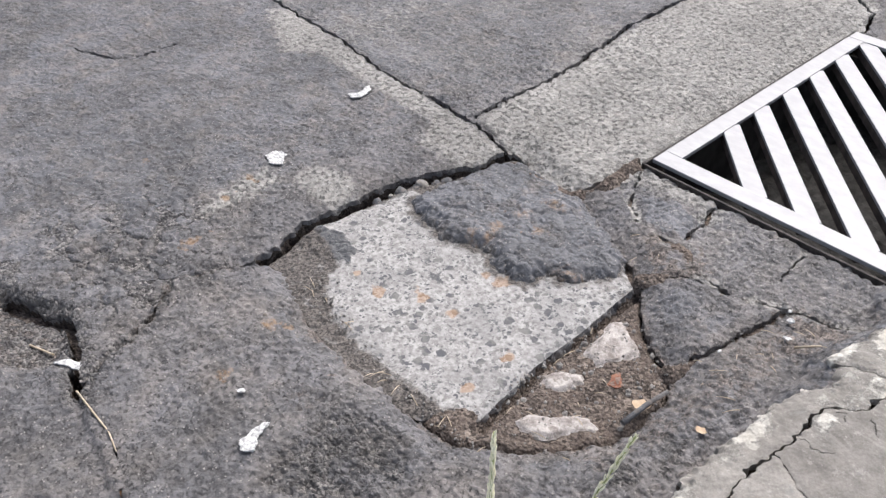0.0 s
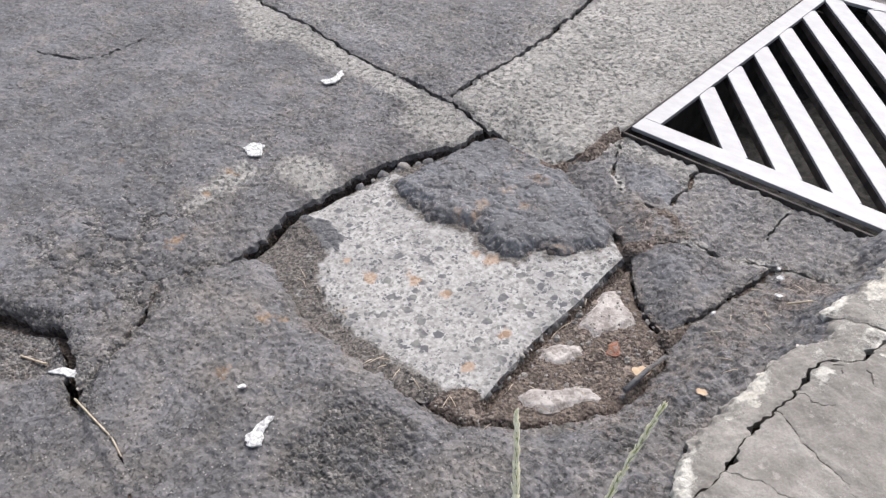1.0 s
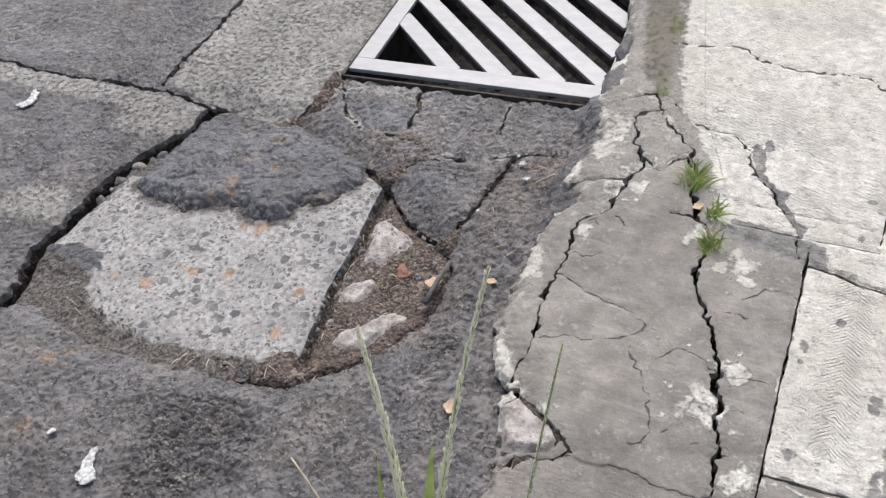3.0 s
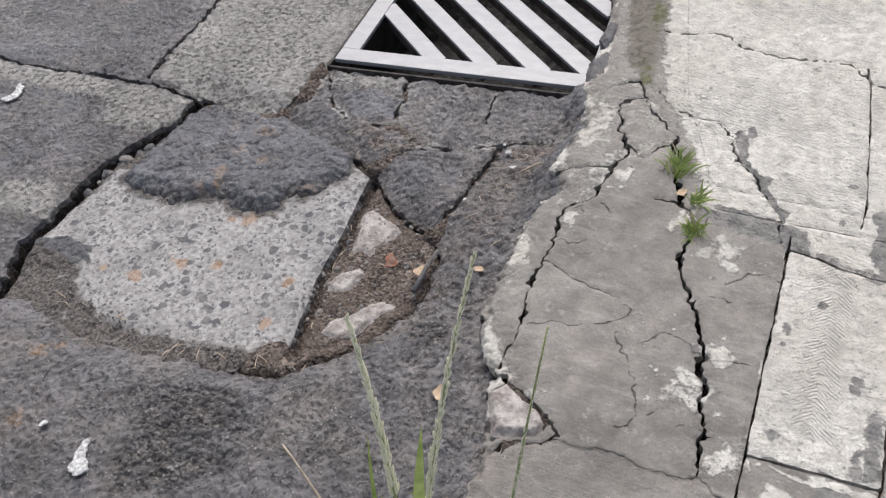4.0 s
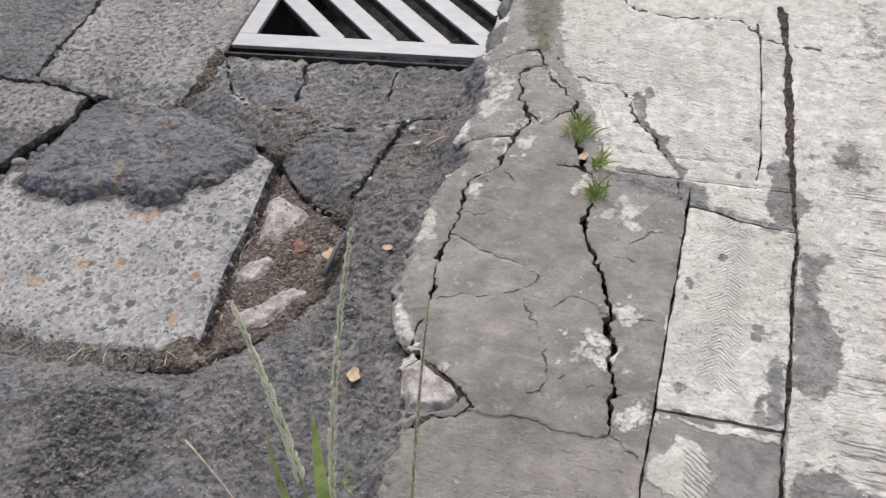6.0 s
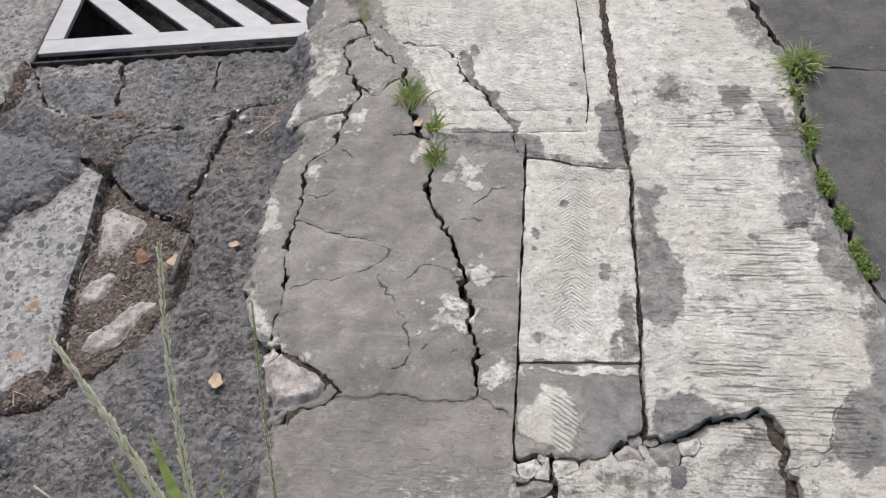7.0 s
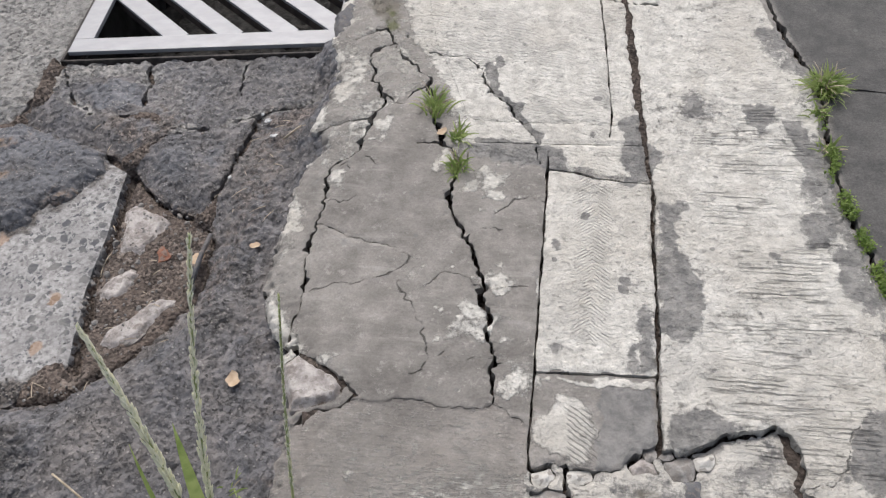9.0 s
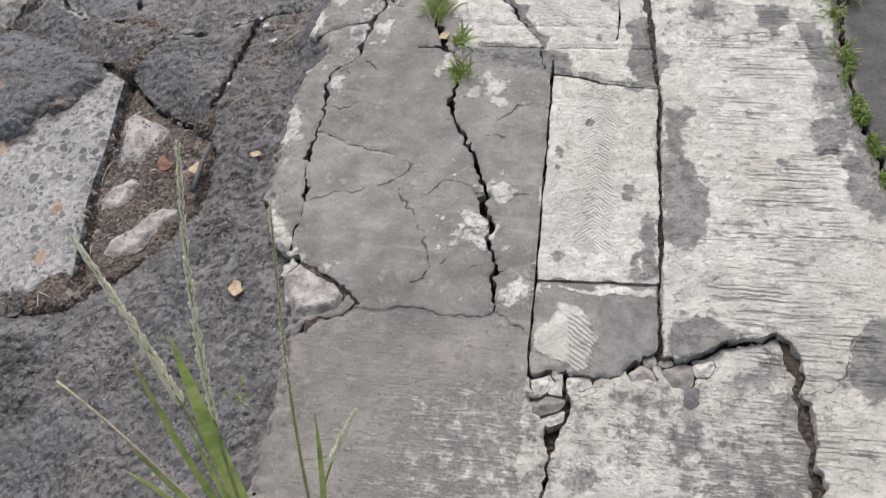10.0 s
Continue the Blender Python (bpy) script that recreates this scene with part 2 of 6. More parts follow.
def asphalt_material():
    """Old asphalt of dark and paler grains, worn through to speckled concrete where 'bare' is high."""
    m = Nodes("worn_asphalt")
    cloud, mid, fine = m.noise(2.3, 5, 0.6), m.noise(15, 4, 0.55), m.noise(125, 5, 0.66)
    pits = m.math("MULTIPLY", m.span(m.noise(120, 5, 0.68), 0.57, 0.62), m.span(m.noise(11, 3), 0.34, 0.56, 0.35, 1.0))
    grains = m.math("MULTIPLY", m.span(m.cells(165, "Color"), 0.76, 0.8), m.span(m.cells(165, "Distance"), 0.44, 0.3))
    shade = m.math("MULTIPLY", m.span(fine, 0.3, 0.7, 0.84, 1.18), m.span(mid, 0.32, 0.68, 0.84, 1.16))
    shade = m.math("MULTIPLY", shade, m.span(cloud, 0.3, 0.72, 0.82, 1.2))
    dark = m.mix(m.span(m.noise(6, 5, 0.6), 0.42, 0.66, 0.0, 0.8), (0.146, 0.141, 0.145), (0.184, 0.165, 0.152))
    dark = m.mix(m.span(m.noise(3.2, 6, 0.68), 0.5, 0.62, 0.0, 0.4), dark, (0.19, 0.172, 0.158))
    dark = m.mix(m.span(m.noise(4.1, 6, 0.7, m.stretch(1.0, 1.0, 1.0, 0.8)), 0.48, 0.64, 0.0, 0.35), dark, (0.11, 0.108, 0.114))
    tar = m.math("MULTIPLY", m.attr("tar"), m.span(m.noise(22, 4), 0.34, 0.58))
    skin = m.math("MULTIPLY", m.attr("tar"), m.span(m.math("MULTIPLY_ADD", m.attr("tar"), 0.22, m.noise(13, 5, 0.62)), 0.61, 0.7))
    dark = m.mix(m.math("MULTIPLY", tar, 0.85), dark, (0.122, 0.122, 0.13))
    dark = m.mix(m.math("MULTIPLY", skin, 0.7), dark, (0.1, 0.105, 0.119))
    crust = m.math("MULTIPLY", m.span(m.noise(34, 6, 0.72), 0.5, 0.56), m.span(m.noise(5, 4, 0.6), 0.36, 0.6, 0.2, 1.0))
    dark = m.mix(m.math("MULTIPLY", crust, 0.25), dark, (0.062, 0.057, 0.054))
    dark = m.mix(m.math("MULTIPLY", m.attr("coarse"), 0.4), dark, (0.058, 0.056, 0.056))
    dark = m.scaled(dark, shade)
    dark = m.mix(m.math("MULTIPLY", grains, 0.6), dark, (0.38, 0.36, 0.335))
    # near-black colour in the pits paints in the shade of their hollows
    dark = m.mix(m.math("MULTIPLY", m.math("MULTIPLY", pits, m.span(skin, 0.0, 1.0, 1.0, 0.5)), 0.7), dark, (0.035, 0.033, 0.032))
    crumb = m.span(m.math("ADD", m.attr("crumb"), m.math("MULTIPLY", m.math("SUBTRACT", m.noise(55, 4, 0.65), 0.5), 1.2)), 0.35, 0.65)
    gritty = m.mix(m.span(m.cells(125, "Color"), 0.3, 0.9), (0.055, 0.051, 0.049), (0.33, 0.31, 0.288))
    dark = m.mix(m.math("MULTIPLY", crumb, 0.65), dark, gritty)
    pale = m.mix(m.span(m.noise(60, 5, 0.65), 0.32, 0.68), (0.25, 0.24, 0.225), (0.41, 0.396, 0.373))
    pock = m.math("MULTIPLY", m.span(m.noise(62, 4, 0.62), 0.53, 0.59), m.span(m.noise(9, 3), 0.3, 0.55, 0.35, 1.0))
    pale = m.mix(m.math("MULTIPLY", pock, 0.75), pale, (0.095, 0.092, 0.088))
    pale = m.scaled(pale, m.span(cloud, 0.3, 0.7, 0.82, 1.15))
    edge = m.math("ADD", m.attr("bare"), m.math("MULTIPLY", m.math("SUBTRACT", m.noise(48, 8, 0.75), 0.5), 2.8))
    bare = m.span(edge, -0.35, 0.5, 0.0, 0.92)
    col = m.mix(bare, dark, pale)
    rust = m.math("MULTIPLY", m.span(m.math("ADD", m.attr("rust"), m.math("SUBTRACT", m.noise(70, 3), 0.5)), 0.25, 0.9), 0.6)
    col = m.mix(m.math("MULTIPLY", rust, m.span(m.noise(40, 5, 0.7), 0.36, 0.6)), col, (0.36, 0.22, 0.11))
    dirt = m.span(m.math("ADD", m.attr("dirt"), m.math("MULTIPLY", m.math("SUBTRACT", m.noise(45, 4), 0.5), 1.3)), 0.3, 0.75)
    soil = m.mix(m.span(m.cells(210, "Color"), 0.2, 0.9), (0.075, 0.062, 0.055), (0.25, 0.21, 0.185))
    col = m.mix(m.math("MULTIPLY", dirt, 0.85), col, soil)
    relief = m.math("ADD", m.math("MULTIPLY", pits, -0.55), m.math("ADD", m.math("MULTIPLY", m.noise(46, 5, 0.6), 0.85), m.math("MULTIPLY", m.noise(95, 4, 0.62), 0.5)))
    relief = m.math("ADD", relief, m.math("ADD", m.math("MULTIPLY", grains, 0.2), m.math("MULTIPLY", m.math("MULTIPLY", pock, bare), -0.4)))
    relief = m.math("ADD", relief, m.math("MULTIPLY", crumb, m.math("MULTIPLY", m.cells(125, "Distance"), -1.0)))
    relief = m.math("ADD", relief, m.math("MULTIPLY", m.cells(105, "Distance"), m.span(m.attr("coarse"), 0.0, 1.0, -0.14, -0.9)))
    relief = m.math("ADD", relief, m.math("MULTIPLY", crust, -0.35))
    relief = m.math("MULTIPLY", relief, m.span(skin, 0.0, 1.0, 1.0, 0.5))
    return m.finish(col, m.math("SUBTRACT", m.span(bare, 0, 1, 0.68, 0.88), m.math("MULTIPLY", skin, 0.12)), relief, 0.0085, 1.0, spec=0.42)


def old_slab_material():
    """Bare concrete ground smooth, with dark angular stones showing in a pale matrix."""
    m = Nodes("exposed_aggregate")
    warp = m.add("ShaderNodeVectorMath")
    warp.operation = "MULTIPLY_ADD"
    n = m.add("ShaderNodeTexNoise", Scale=60.0, Detail=2.0)
    m.link(m.co, n.inputs["Vector"])
    m.link(n.outputs["Color"], warp.inputs[0])
    warp.inputs[1].default_value = (0.022, 0.022, 0.0)
    m.link(m.co, warp.inputs[2])
    co = warp.outputs[0]
    base = m.mix(m.span(m.noise(90, 4), 0.3, 0.7), (0.215, 0.208, 0.202), (0.385, 0.375, 0.365))
    base = m.mix(m.math("MULTIPLY", m.span(m.noise(9, 3), 0.45, 0.7), 0.5), base, (0.19, 0.186, 0.184))
    big = m.math("MULTIPLY", m.span(m.cells(38, "Color", co=co), 0.66, 0.68), m.span(m.cells(38, "Distance", co=co), 0.44, 0.37))
    small = m.math("MULTIPLY", m.span(m.cells(92, "Color", co=co), 0.58, 0.62), m.span(m.cells(92, "Distance", co=co), 0.46, 0.36))
    pits = m.span(m.noise(85, 7, 0.76), 0.54, 0.59)
    small = m.math("MAXIMUM", small, m.math("MULTIPLY", pits, 0.85))
    stone = m.mix(m.span(m.noise(30, 3), 0.38, 0.62), (0.075, 0.078, 0.086), (0.165, 0.16, 0.155))
    col = m.mix(m.math("MULTIPLY", m.math("MAXIMUM", big, small), 0.95), base, stone)
    rust = m.span(m.math("ADD", m.attr("rust"), m.math("SUBTRACT", m.noise(80, 3), 0.5)), 0.25, 0.7)
    col = m.mix(m.math("MULTIPLY", rust, 0.5), col, (0.34, 0.2, 0.105))
    tar = m.span(m.math("ADD", m.attr("tar"), m.math("MULTIPLY", m.math("SUBTRACT", m.noise(50, 4), 0.5), 1.6)), 0.35, 0.6)
    col = m.mix(tar, col, m.mix(m.cells(170, "Color"), (0.05, 0.053, 0.06), (0.14, 0.14, 0.142)))
    dirt = m.span(m.math("ADD", m.attr("dirt"), m.math("MULTIPLY", m.math("SUBTRACT", m.noise(40, 5), 0.5), 1.4)), 0.3, 0.8)
    col = m.mix(dirt, col, m.mix(m.span(m.cells(220, "Color"), 0.2, 0.9), (0.045, 0.041, 0.039), (0.15, 0.134, 0.122)))
    relief = m.math("ADD", m.math("MULTIPLY", m.noise(150, 4), 0.5), m.math("MULTIPLY", m.math("MAXIMUM", dirt, tar), m.noise(110, 4)))
    return m.finish(col, 0.8, relief, 0.004, 0.9)


def pavement_material():
    """Pavement cement: smooth grey where 'white' is low, pale brushed concrete where it is high."""
    m = Nodes("pavement_cement")
    cloud, fine = m.noise(3.1, 5, 0.6), m.noise(260, 3)
    grey = m.mix(m.span(m.noise(16, 5, 0.65), 0.3, 0.72), (0.146, 0.136, 0.124), (0.246, 0.231, 0.212))
    grey = m.scaled(grey, m.span(cloud, 0.3, 0.7, 0.8, 1.2))
    grey = m.scaled(grey, m.span(fine, 0.3, 0.7, 0.9, 1.1))
    wipe = m.noise(5, 4, 0.6, m.stretch(1.0, 9.0, 1.0))
    grey = m.mix(m.math("MULTIPLY", m.span(wipe, 0.56, 0.72), 0.25), grey, (0.42, 0.405, 0.37))
    grey = m.mix(m.math("MULTIPLY", m.span(m.noise(48, 7, 0.75), 0.56, 0.66), 0.4), grey, (0.4, 0.385, 0.355))
    grey = m.mix(m.math("MULTIPLY", m.span(m.noise(75, 5, 0.7), 0.6, 0.68), 0.4), grey, (0.13, 0.125, 0.118))
    grey = m.mix(m.math("MULTIPLY", m.attr("broom"), m.span(m.noise(5, 4), 0.35, 0.65, 0.15, 0.5)), grey, (0.285, 0.25, 0.225))
    pale = m.mix(m.span(m.noise(30, 8, 0.76), 0.26, 0.7), (0.375, 0.36, 0.328), (0.72, 0.696, 0.64))
    pale = m.mix(m.math("MULTIPLY", m.span(m.noise(7, 5, 0.6), 0.55, 0.68), 0.45), pale, (0.36, 0.35, 0.325))
    marks = m.noise(46, 5, 0.75, m.stretch(1.2, 2.4, 1.0, 0.35), 1.5)
    pale = m.mix(m.math("MULTIPLY", m.span(marks, 0.55, 0.72), 0.26), pale, (0.25, 0.242, 0.226))
    pale = m.mix(m.math("MULTIPLY", m.span(m.noise(2.6, 5, 0.6), 0.42, 0.66), 0.4), pale, (0.42, 0.385, 0.33))
    specks = m.math("MULTIPLY", m.span(m.noise(130, 3, 0.6), 0.64, 0.7), m.span(m.noise(13, 4), 0.45, 0.62))
    pale = m.mix(m.math("MULTIPLY", specks, 0.7), pale, (0.2, 0.192, 0.178))
    comb_co = m.stretch(1.0, 1.0, 1.0)
    wave = m.add("ShaderNodeTexWave", Scale=38.0, Distortion=3.2, Detail=4.0)
    wave.inputs["Detail Scale"].default_value = 0.9
    wave.bands_direction = "Y"
    m.link(comb_co, wave.inputs["Vector"])
    comb = m.math("MULTIPLY", m.attr("comb"), m.span(m.noise(9, 5, 0.66, m.stretch(0.6, 2.6, 1.0)), 0.45, 0.62, 0.0, 1.0))
    streak = m.noise(1.0, 6, 0.68, m.stretch(9.0, 135.0, 1.0), 0.4)
    lines = m.math("MULTIPLY", m.span(m.math("MULTIPLY_ADD", wave.outputs[1], -0.1, streak), 0.46, 0.6), comb)
    scoop = m.add("ShaderNodeTexWave", Scale=30.0, Distortion=16.0, Detail=2.0)
    scoop.inputs["Detail Scale"].default_value = 0.55
    scoop.bands_direction = "Y"
    m.link(m.stretch(1.0, 1.0, 1.0, 0.25), scoop.inputs["Vector"])
    arcs = m.math("MULTIPLY", m.span(scoop.outputs[1], 0.34, 0.1), m.math("MULTIPLY", m.attr("scoop"), m.span(m.noise(7, 5, 0.65), 0.44, 0.6)))
    # raked marks: slanted in one patch, herringbone in the plate
    xyz = m.add("ShaderNodeSeparateXYZ")
    m.link(m.co, xyz.inputs[0])
    slant = m.math("ADD", m.math("MULTIPLY", xyz.outputs[0], 0.75), xyz.outputs[1])
    chevron = m.math("ADD", xyz.outputs[1], m.math("MULTIPLY", m.math("ABSOLUTE", m.math("SUBTRACT", xyz.outputs[0], 0.1)), 0.8))
    wobble = m.math("MULTIPLY", m.noise(28, 4, 0.6), 0.016)
    comb_a = m.span(m.math("SINE", m.math("MULTIPLY", m.math("ADD", slant, wobble), 640.0)), 0.2, 0.9)
    comb_b = m.math("MULTIPLY", m.span(m.math("SINE", m.math("MULTIPLY", m.math("ADD", chevron, wobble), 760.0)), 0.25, 0.9), m.span(m.noise(60, 4, 0.65), 0.42, 0.6))
    raked = m.math("MAXIMUM", m.math("MULTIPLY", comb_a, m.attr("rake")), m.math("MULTIPLY", comb_b, m.attr("herring")))
    pale = m.mix(m.math("MULTIPLY", lines, 0.5), pale, (0.25, 0.243, 0.23))
    pale = m.mix(m.math("MULTIPLY", arcs, 0.22), pale, (0.28, 0.265, 0.24))
    pale = m.mix(m.math("MULTIPLY", raked, 0.55), pale, (0.2, 0.194, 0.182))
    broom = m.noise(1.0, 6, 0.72, m.stretch(30.0, 240.0, 1.0))
    brushed = m.math("MULTIPLY", m.attr("broom"), m.math("SUBTRACT", broom, 0.5))
    edge = m.math("ADD", m.math("MULTIPLY_ADD", brushed, 1.8, m.attr("white")), m.math("MULTIPLY", m.math("SUBTRACT", m.noise(42, 8, 0.75), 0.5), m.span(m.attr("broom"), 0.0, 1.0, 2.4, 1.5)))
    white = m.span(edge, -0.2, 0.32)
    col = m.mix(white, grey, pale)
    stain = m.span(m.math("ADD", m.attr("stain"), m.math("MULTIPLY", m.math("SUBTRACT", m.noise(17, 9, 0.76), 0.5), 3.4)), -0.12, 0.25)
    col = m.mix(m.math("MULTIPLY", stain, m.span(m.noise(26, 6, 0.7), 0.4, 0.66, 0.95, 0.72)), col, m.mix(m.span(m.noise(38, 6, 0.7), 0.35, 0.65), (0.13, 0.128, 0.125), (0.235, 0.228, 0.217)))
    old = m.scaled(m.mix(m.span(m.noise(14, 6, 0.7), 0.3, 0.7), (0.058, 0.057, 0.056), (0.105, 0.101, 0.096)), m.span(fine, 0.3, 0.7, 0.8, 1.2))
    col = m.mix(m.attr("dark"), col, old)
    pocks = m.math("MULTIPLY", m.span(m.cells(26, "Color"), 0.8, 0.82), m.span(m.cells(26, "Distance"), 0.16, 0.1))
    col = m.mix(m.math("MULTIPLY", pocks, 0.6), col, (0.15, 0.147, 0.14))
    dirt = m.span(m.math("ADD", m.attr("dirt"), m.math("MULTIPLY", m.math("SUBTRACT", m.noise(45, 4), 0.5), 1.1)), 0.35, 0.8)
    col = m.mix(m.math("MULTIPLY", dirt, 0.85), col, m.mix(m.noise(120, 3), (0.075, 0.066, 0.05), (0.17, 0.15, 0.12)))
    moss = m.span(m.math("ADD", m.attr("moss"), m.math("MULTIPLY", m.math("SUBTRACT", m.noise(50, 4), 0.5), 1.4)), 0.4, 0.8)
    col = m.mix(m.math("MULTIPLY", moss, 0.75), col, m.mix(m.noise(140, 3), (0.05, 0.06, 0.018), (0.14, 0.15, 0.06)))
    relief = m.math("ADD", m.math("MULTIPLY", m.noise(70, 6, 0.7), m.span(white, 0, 1, 0.35, 0.8)), m.math("MULTIPLY", lines, -0.6))
    relief = m.math("ADD", relief, m.math("MULTIPLY", m.math("MULTIPLY", m.span(marks, 0.55, 0.72), white), -0.25))
    relief = m.math("MULTIPLY_ADD", brushed, 0.22, relief)
    relief = m.math("SUBTRACT", relief, m.math("MULTIPLY", m.math("MULTIPLY_ADD", arcs, 0.5, raked), 0.3))
    hair = m.span(m.math("ADD", m.attr("hair"), m.math("MULTIPLY", m.math("SUBTRACT", m.noise(90, 4, 0.6), 0.5), 0.7)), 0.35, 0.75)
    col = m.mix(m.math("MULTIPLY", hair, 0.55), col, (0.05, 0.045, 0.038))
    relief = m.math("SUBTRACT", relief, m.math("MULTIPLY", hair, 0.5))
    return m.finish(col, m.span(white, 0, 1, 0.72, 0.86), relief, 0.009, 1.0)


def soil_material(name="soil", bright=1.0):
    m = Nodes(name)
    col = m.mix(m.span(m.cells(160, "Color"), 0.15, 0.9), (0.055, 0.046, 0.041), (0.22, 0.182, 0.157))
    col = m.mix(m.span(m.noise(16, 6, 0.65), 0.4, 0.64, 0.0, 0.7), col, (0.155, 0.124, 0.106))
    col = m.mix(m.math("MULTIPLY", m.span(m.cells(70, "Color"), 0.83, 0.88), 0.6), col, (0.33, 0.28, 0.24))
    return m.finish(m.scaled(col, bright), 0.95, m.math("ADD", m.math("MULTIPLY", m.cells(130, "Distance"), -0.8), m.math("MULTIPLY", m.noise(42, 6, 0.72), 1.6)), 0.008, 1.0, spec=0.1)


def rock_material(name, a, b, speck=(0.2, 0.18, 0.16), grime=0.25):
    m = Nodes(name)
    col = m.mix(m.span(m.noise(45, 5, 0.65), 0.3, 0.7), a, b)
    col = m.mix(m.math("MULTIPLY", m.span(m.cells(140, "Color"), 0.7, 0.78), 0.6), col, speck)
    col = m.mix(m.math("MULTIPLY", m.span(m.noise(24, 6, 0.7), 0.48, 0.64), grime), col, (0.13, 0.105, 0.088))
    return m.finish(col, 0.88, m.noise(90, 5, 0.7), 0.005, 1.0)


def steel_material():
    m = Nodes("worn_steel")
    streak = m.noise(18, 4, 0.6, m.stretch(1.0, 2.2, 1.0, 0.6))
    col = m.mix(m.span(streak, 0.35, 0.7), (0.285, 0.285, 0.296), (0.318, 0.318, 0.33))
    grime = m.span(m.noise(26, 5, 0.7), 0.56, 0.72)
    col = m.mix(m.math("MULTIPLY", grime, 0.5), col, (0.3, 0.29, 0.28))
    return m.finish(col, m.span(streak, 0.3, 0.7, 0.55, 0.5), m.noise(90, 4), 0.0006, 0.5, metal=m.span(grime, 0, 1, 0.25, 0.1), spec=0.5)


def plain(name, a, b, scale=60, rough=0.8, depth=0.001, metal=0.0):
    m = Nodes(name)
    return m.finish(m.mix(m.span(m.noise(scale, 4), 0.3, 0.7), a, b), rough, m.noise(scale * 2, 3), depth, 0.7, metal=metal)


def plant(name, a, b, scale=40):
    """Leaf or stem: light shines partly through it."""
    m = Nodes(name)
    col = m.mix(m.span(m.noise(scale, 4), 0.3, 0.7), a, b)
    m.finish(col, 0.5)
    thin = m.add("ShaderNodeBsdfTranslucent")
    m.link(col, thin.inputs[0])
    both = m.add("ShaderNodeMixShader")
    both.inputs[0].default_value = 0.4
    m.link(m.out.outputs[0], both.inputs[1])
    m.link(thin.outputs[0], both.inputs[2])
    m.link(both.outputs[0], m.tree.nodes["Material Output"].inputs[0])
    return m.mat


ASPHALT, OLD_CONCRETE, CEMENT, SOIL, STEEL = asphalt_material(), old_slab_material(), pavement_material(), soil_material(), steel_material()
# darker soil for crack beds; on slab sides it also paints shade
CRACK_SOIL_SHADE = soil_material("crack_soil_shade", 0.55)
ROCK_PINK = rock_material("pinkish_rock", (0.25, 0.225, 0.21), (0.5, 0.465, 0.44), grime=0.55)
ROCK_GREY = rock_material("grey_rock", (0.17, 0.16, 0.15), (0.33, 0.315, 0.295))
ROCK_DARK = rock_material("dark_rock", (0.09, 0.09, 0.095), (0.16, 0.16, 0.165))
BRICK_RED = rock_material("worn_brick", (0.2, 0.085, 0.055), (0.3, 0.15, 0.1))
ROCK_PALE = rock_material("pale_cement_chunk", (0.42, 0.405, 0.37), (0.6, 0.58, 0.54))
# plain greens, browns and metals
IRON = plain("dark_iron", (0.02, 0.018, 0.017), (0.07, 0.06, 0.055), 40, 0.7)
BROWN_IRON = plain("dark_brown_iron", (0.035, 0.027, 0.023), (0.085, 0.066, 0.055), 30, 0.8)
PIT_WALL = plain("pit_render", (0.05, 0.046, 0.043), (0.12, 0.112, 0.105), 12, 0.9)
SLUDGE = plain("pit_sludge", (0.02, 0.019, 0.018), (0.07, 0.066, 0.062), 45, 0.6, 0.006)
SCRAP = plain("white_scrap", (0.26, 0.26, 0.26), (0.64, 0.64, 0.63), 150, 0.6)
STRAW = plain("straw", (0.33, 0.27, 0.19), (0.52, 0.44, 0.34), 90, 0.7)
BARK = plain("bark", (0.09, 0.05, 0.03), (0.25, 0.15, 0.09), 90, 0.8)
DRY_LEAF = plain("dry_leaf", (0.36, 0.26, 0.17), (0.47, 0.36, 0.25), 70, 0.6)
GRASS = plant("grass_blade", (0.19, 0.27, 0.075), (0.38, 0.45, 0.165), 30)
GRASS_PALE = plant("grass_stem", (0.34, 0.4, 0.16), (0.52, 0.54, 0.28), 40)
SEED = plain("grass_seed", (0.8, 0.77, 0.56), (0.94, 0.91, 0.72), 150, 0.6)
CLOVER = plant("small_weed", (0.1, 0.17, 0.03), (0.25, 0.33, 0.09), 60)


# ---- the plan: joints, cracks and outlines, in metres ----
JOINT_A = [(-3.233, 0.671), (-2.831, 0.679), (-2.567, 0.692), (-2.3, 0.673), (-2.168, 0.676), (-1.933, 0.696), (-1.761, 0.693), (-1.626, 0.675)]
JOINT_B = [(-1.817, 0.717), (-1.843, 0.827), (-1.842, 0.99), (-1.868, 1.162), (-1.908, 1.332), (-1.951, 1.513), (-1.975, 1.806), (-1.987, 2.143)]
BIG_CRACK = [(-1.619, 0.67), (-1.608, 0.571), (-1.652, 0.485), (-1.688, 0.412), (-1.701, 0.325), (-1.7, 0.232), (-1.704, 0.109), (-1.7, 0.038), (-1.665, -0.048), (-1.651, -0.135), (-1.65, -0.175)]
CRACK_TAIL = [(-1.65, -0.175), (-1.673, -0.263), (-1.679, -0.334), (-1.611, -0.391), (-1.565, -0.465), (-1.537, -0.541), (-1.479, -0.624)]
TWIG_CRACK = [(-1.479, -0.624), (-1.355, -0.613), (-1.254, -0.621), (-1.172, -0.647), (-1.078, -0.677)]
HOLE_CRACK = [(-1.927, -0.667), (-1.822, -0.617), (-1.744, -0.568), (-1.638, -0.583), (-1.479, -0.624)]
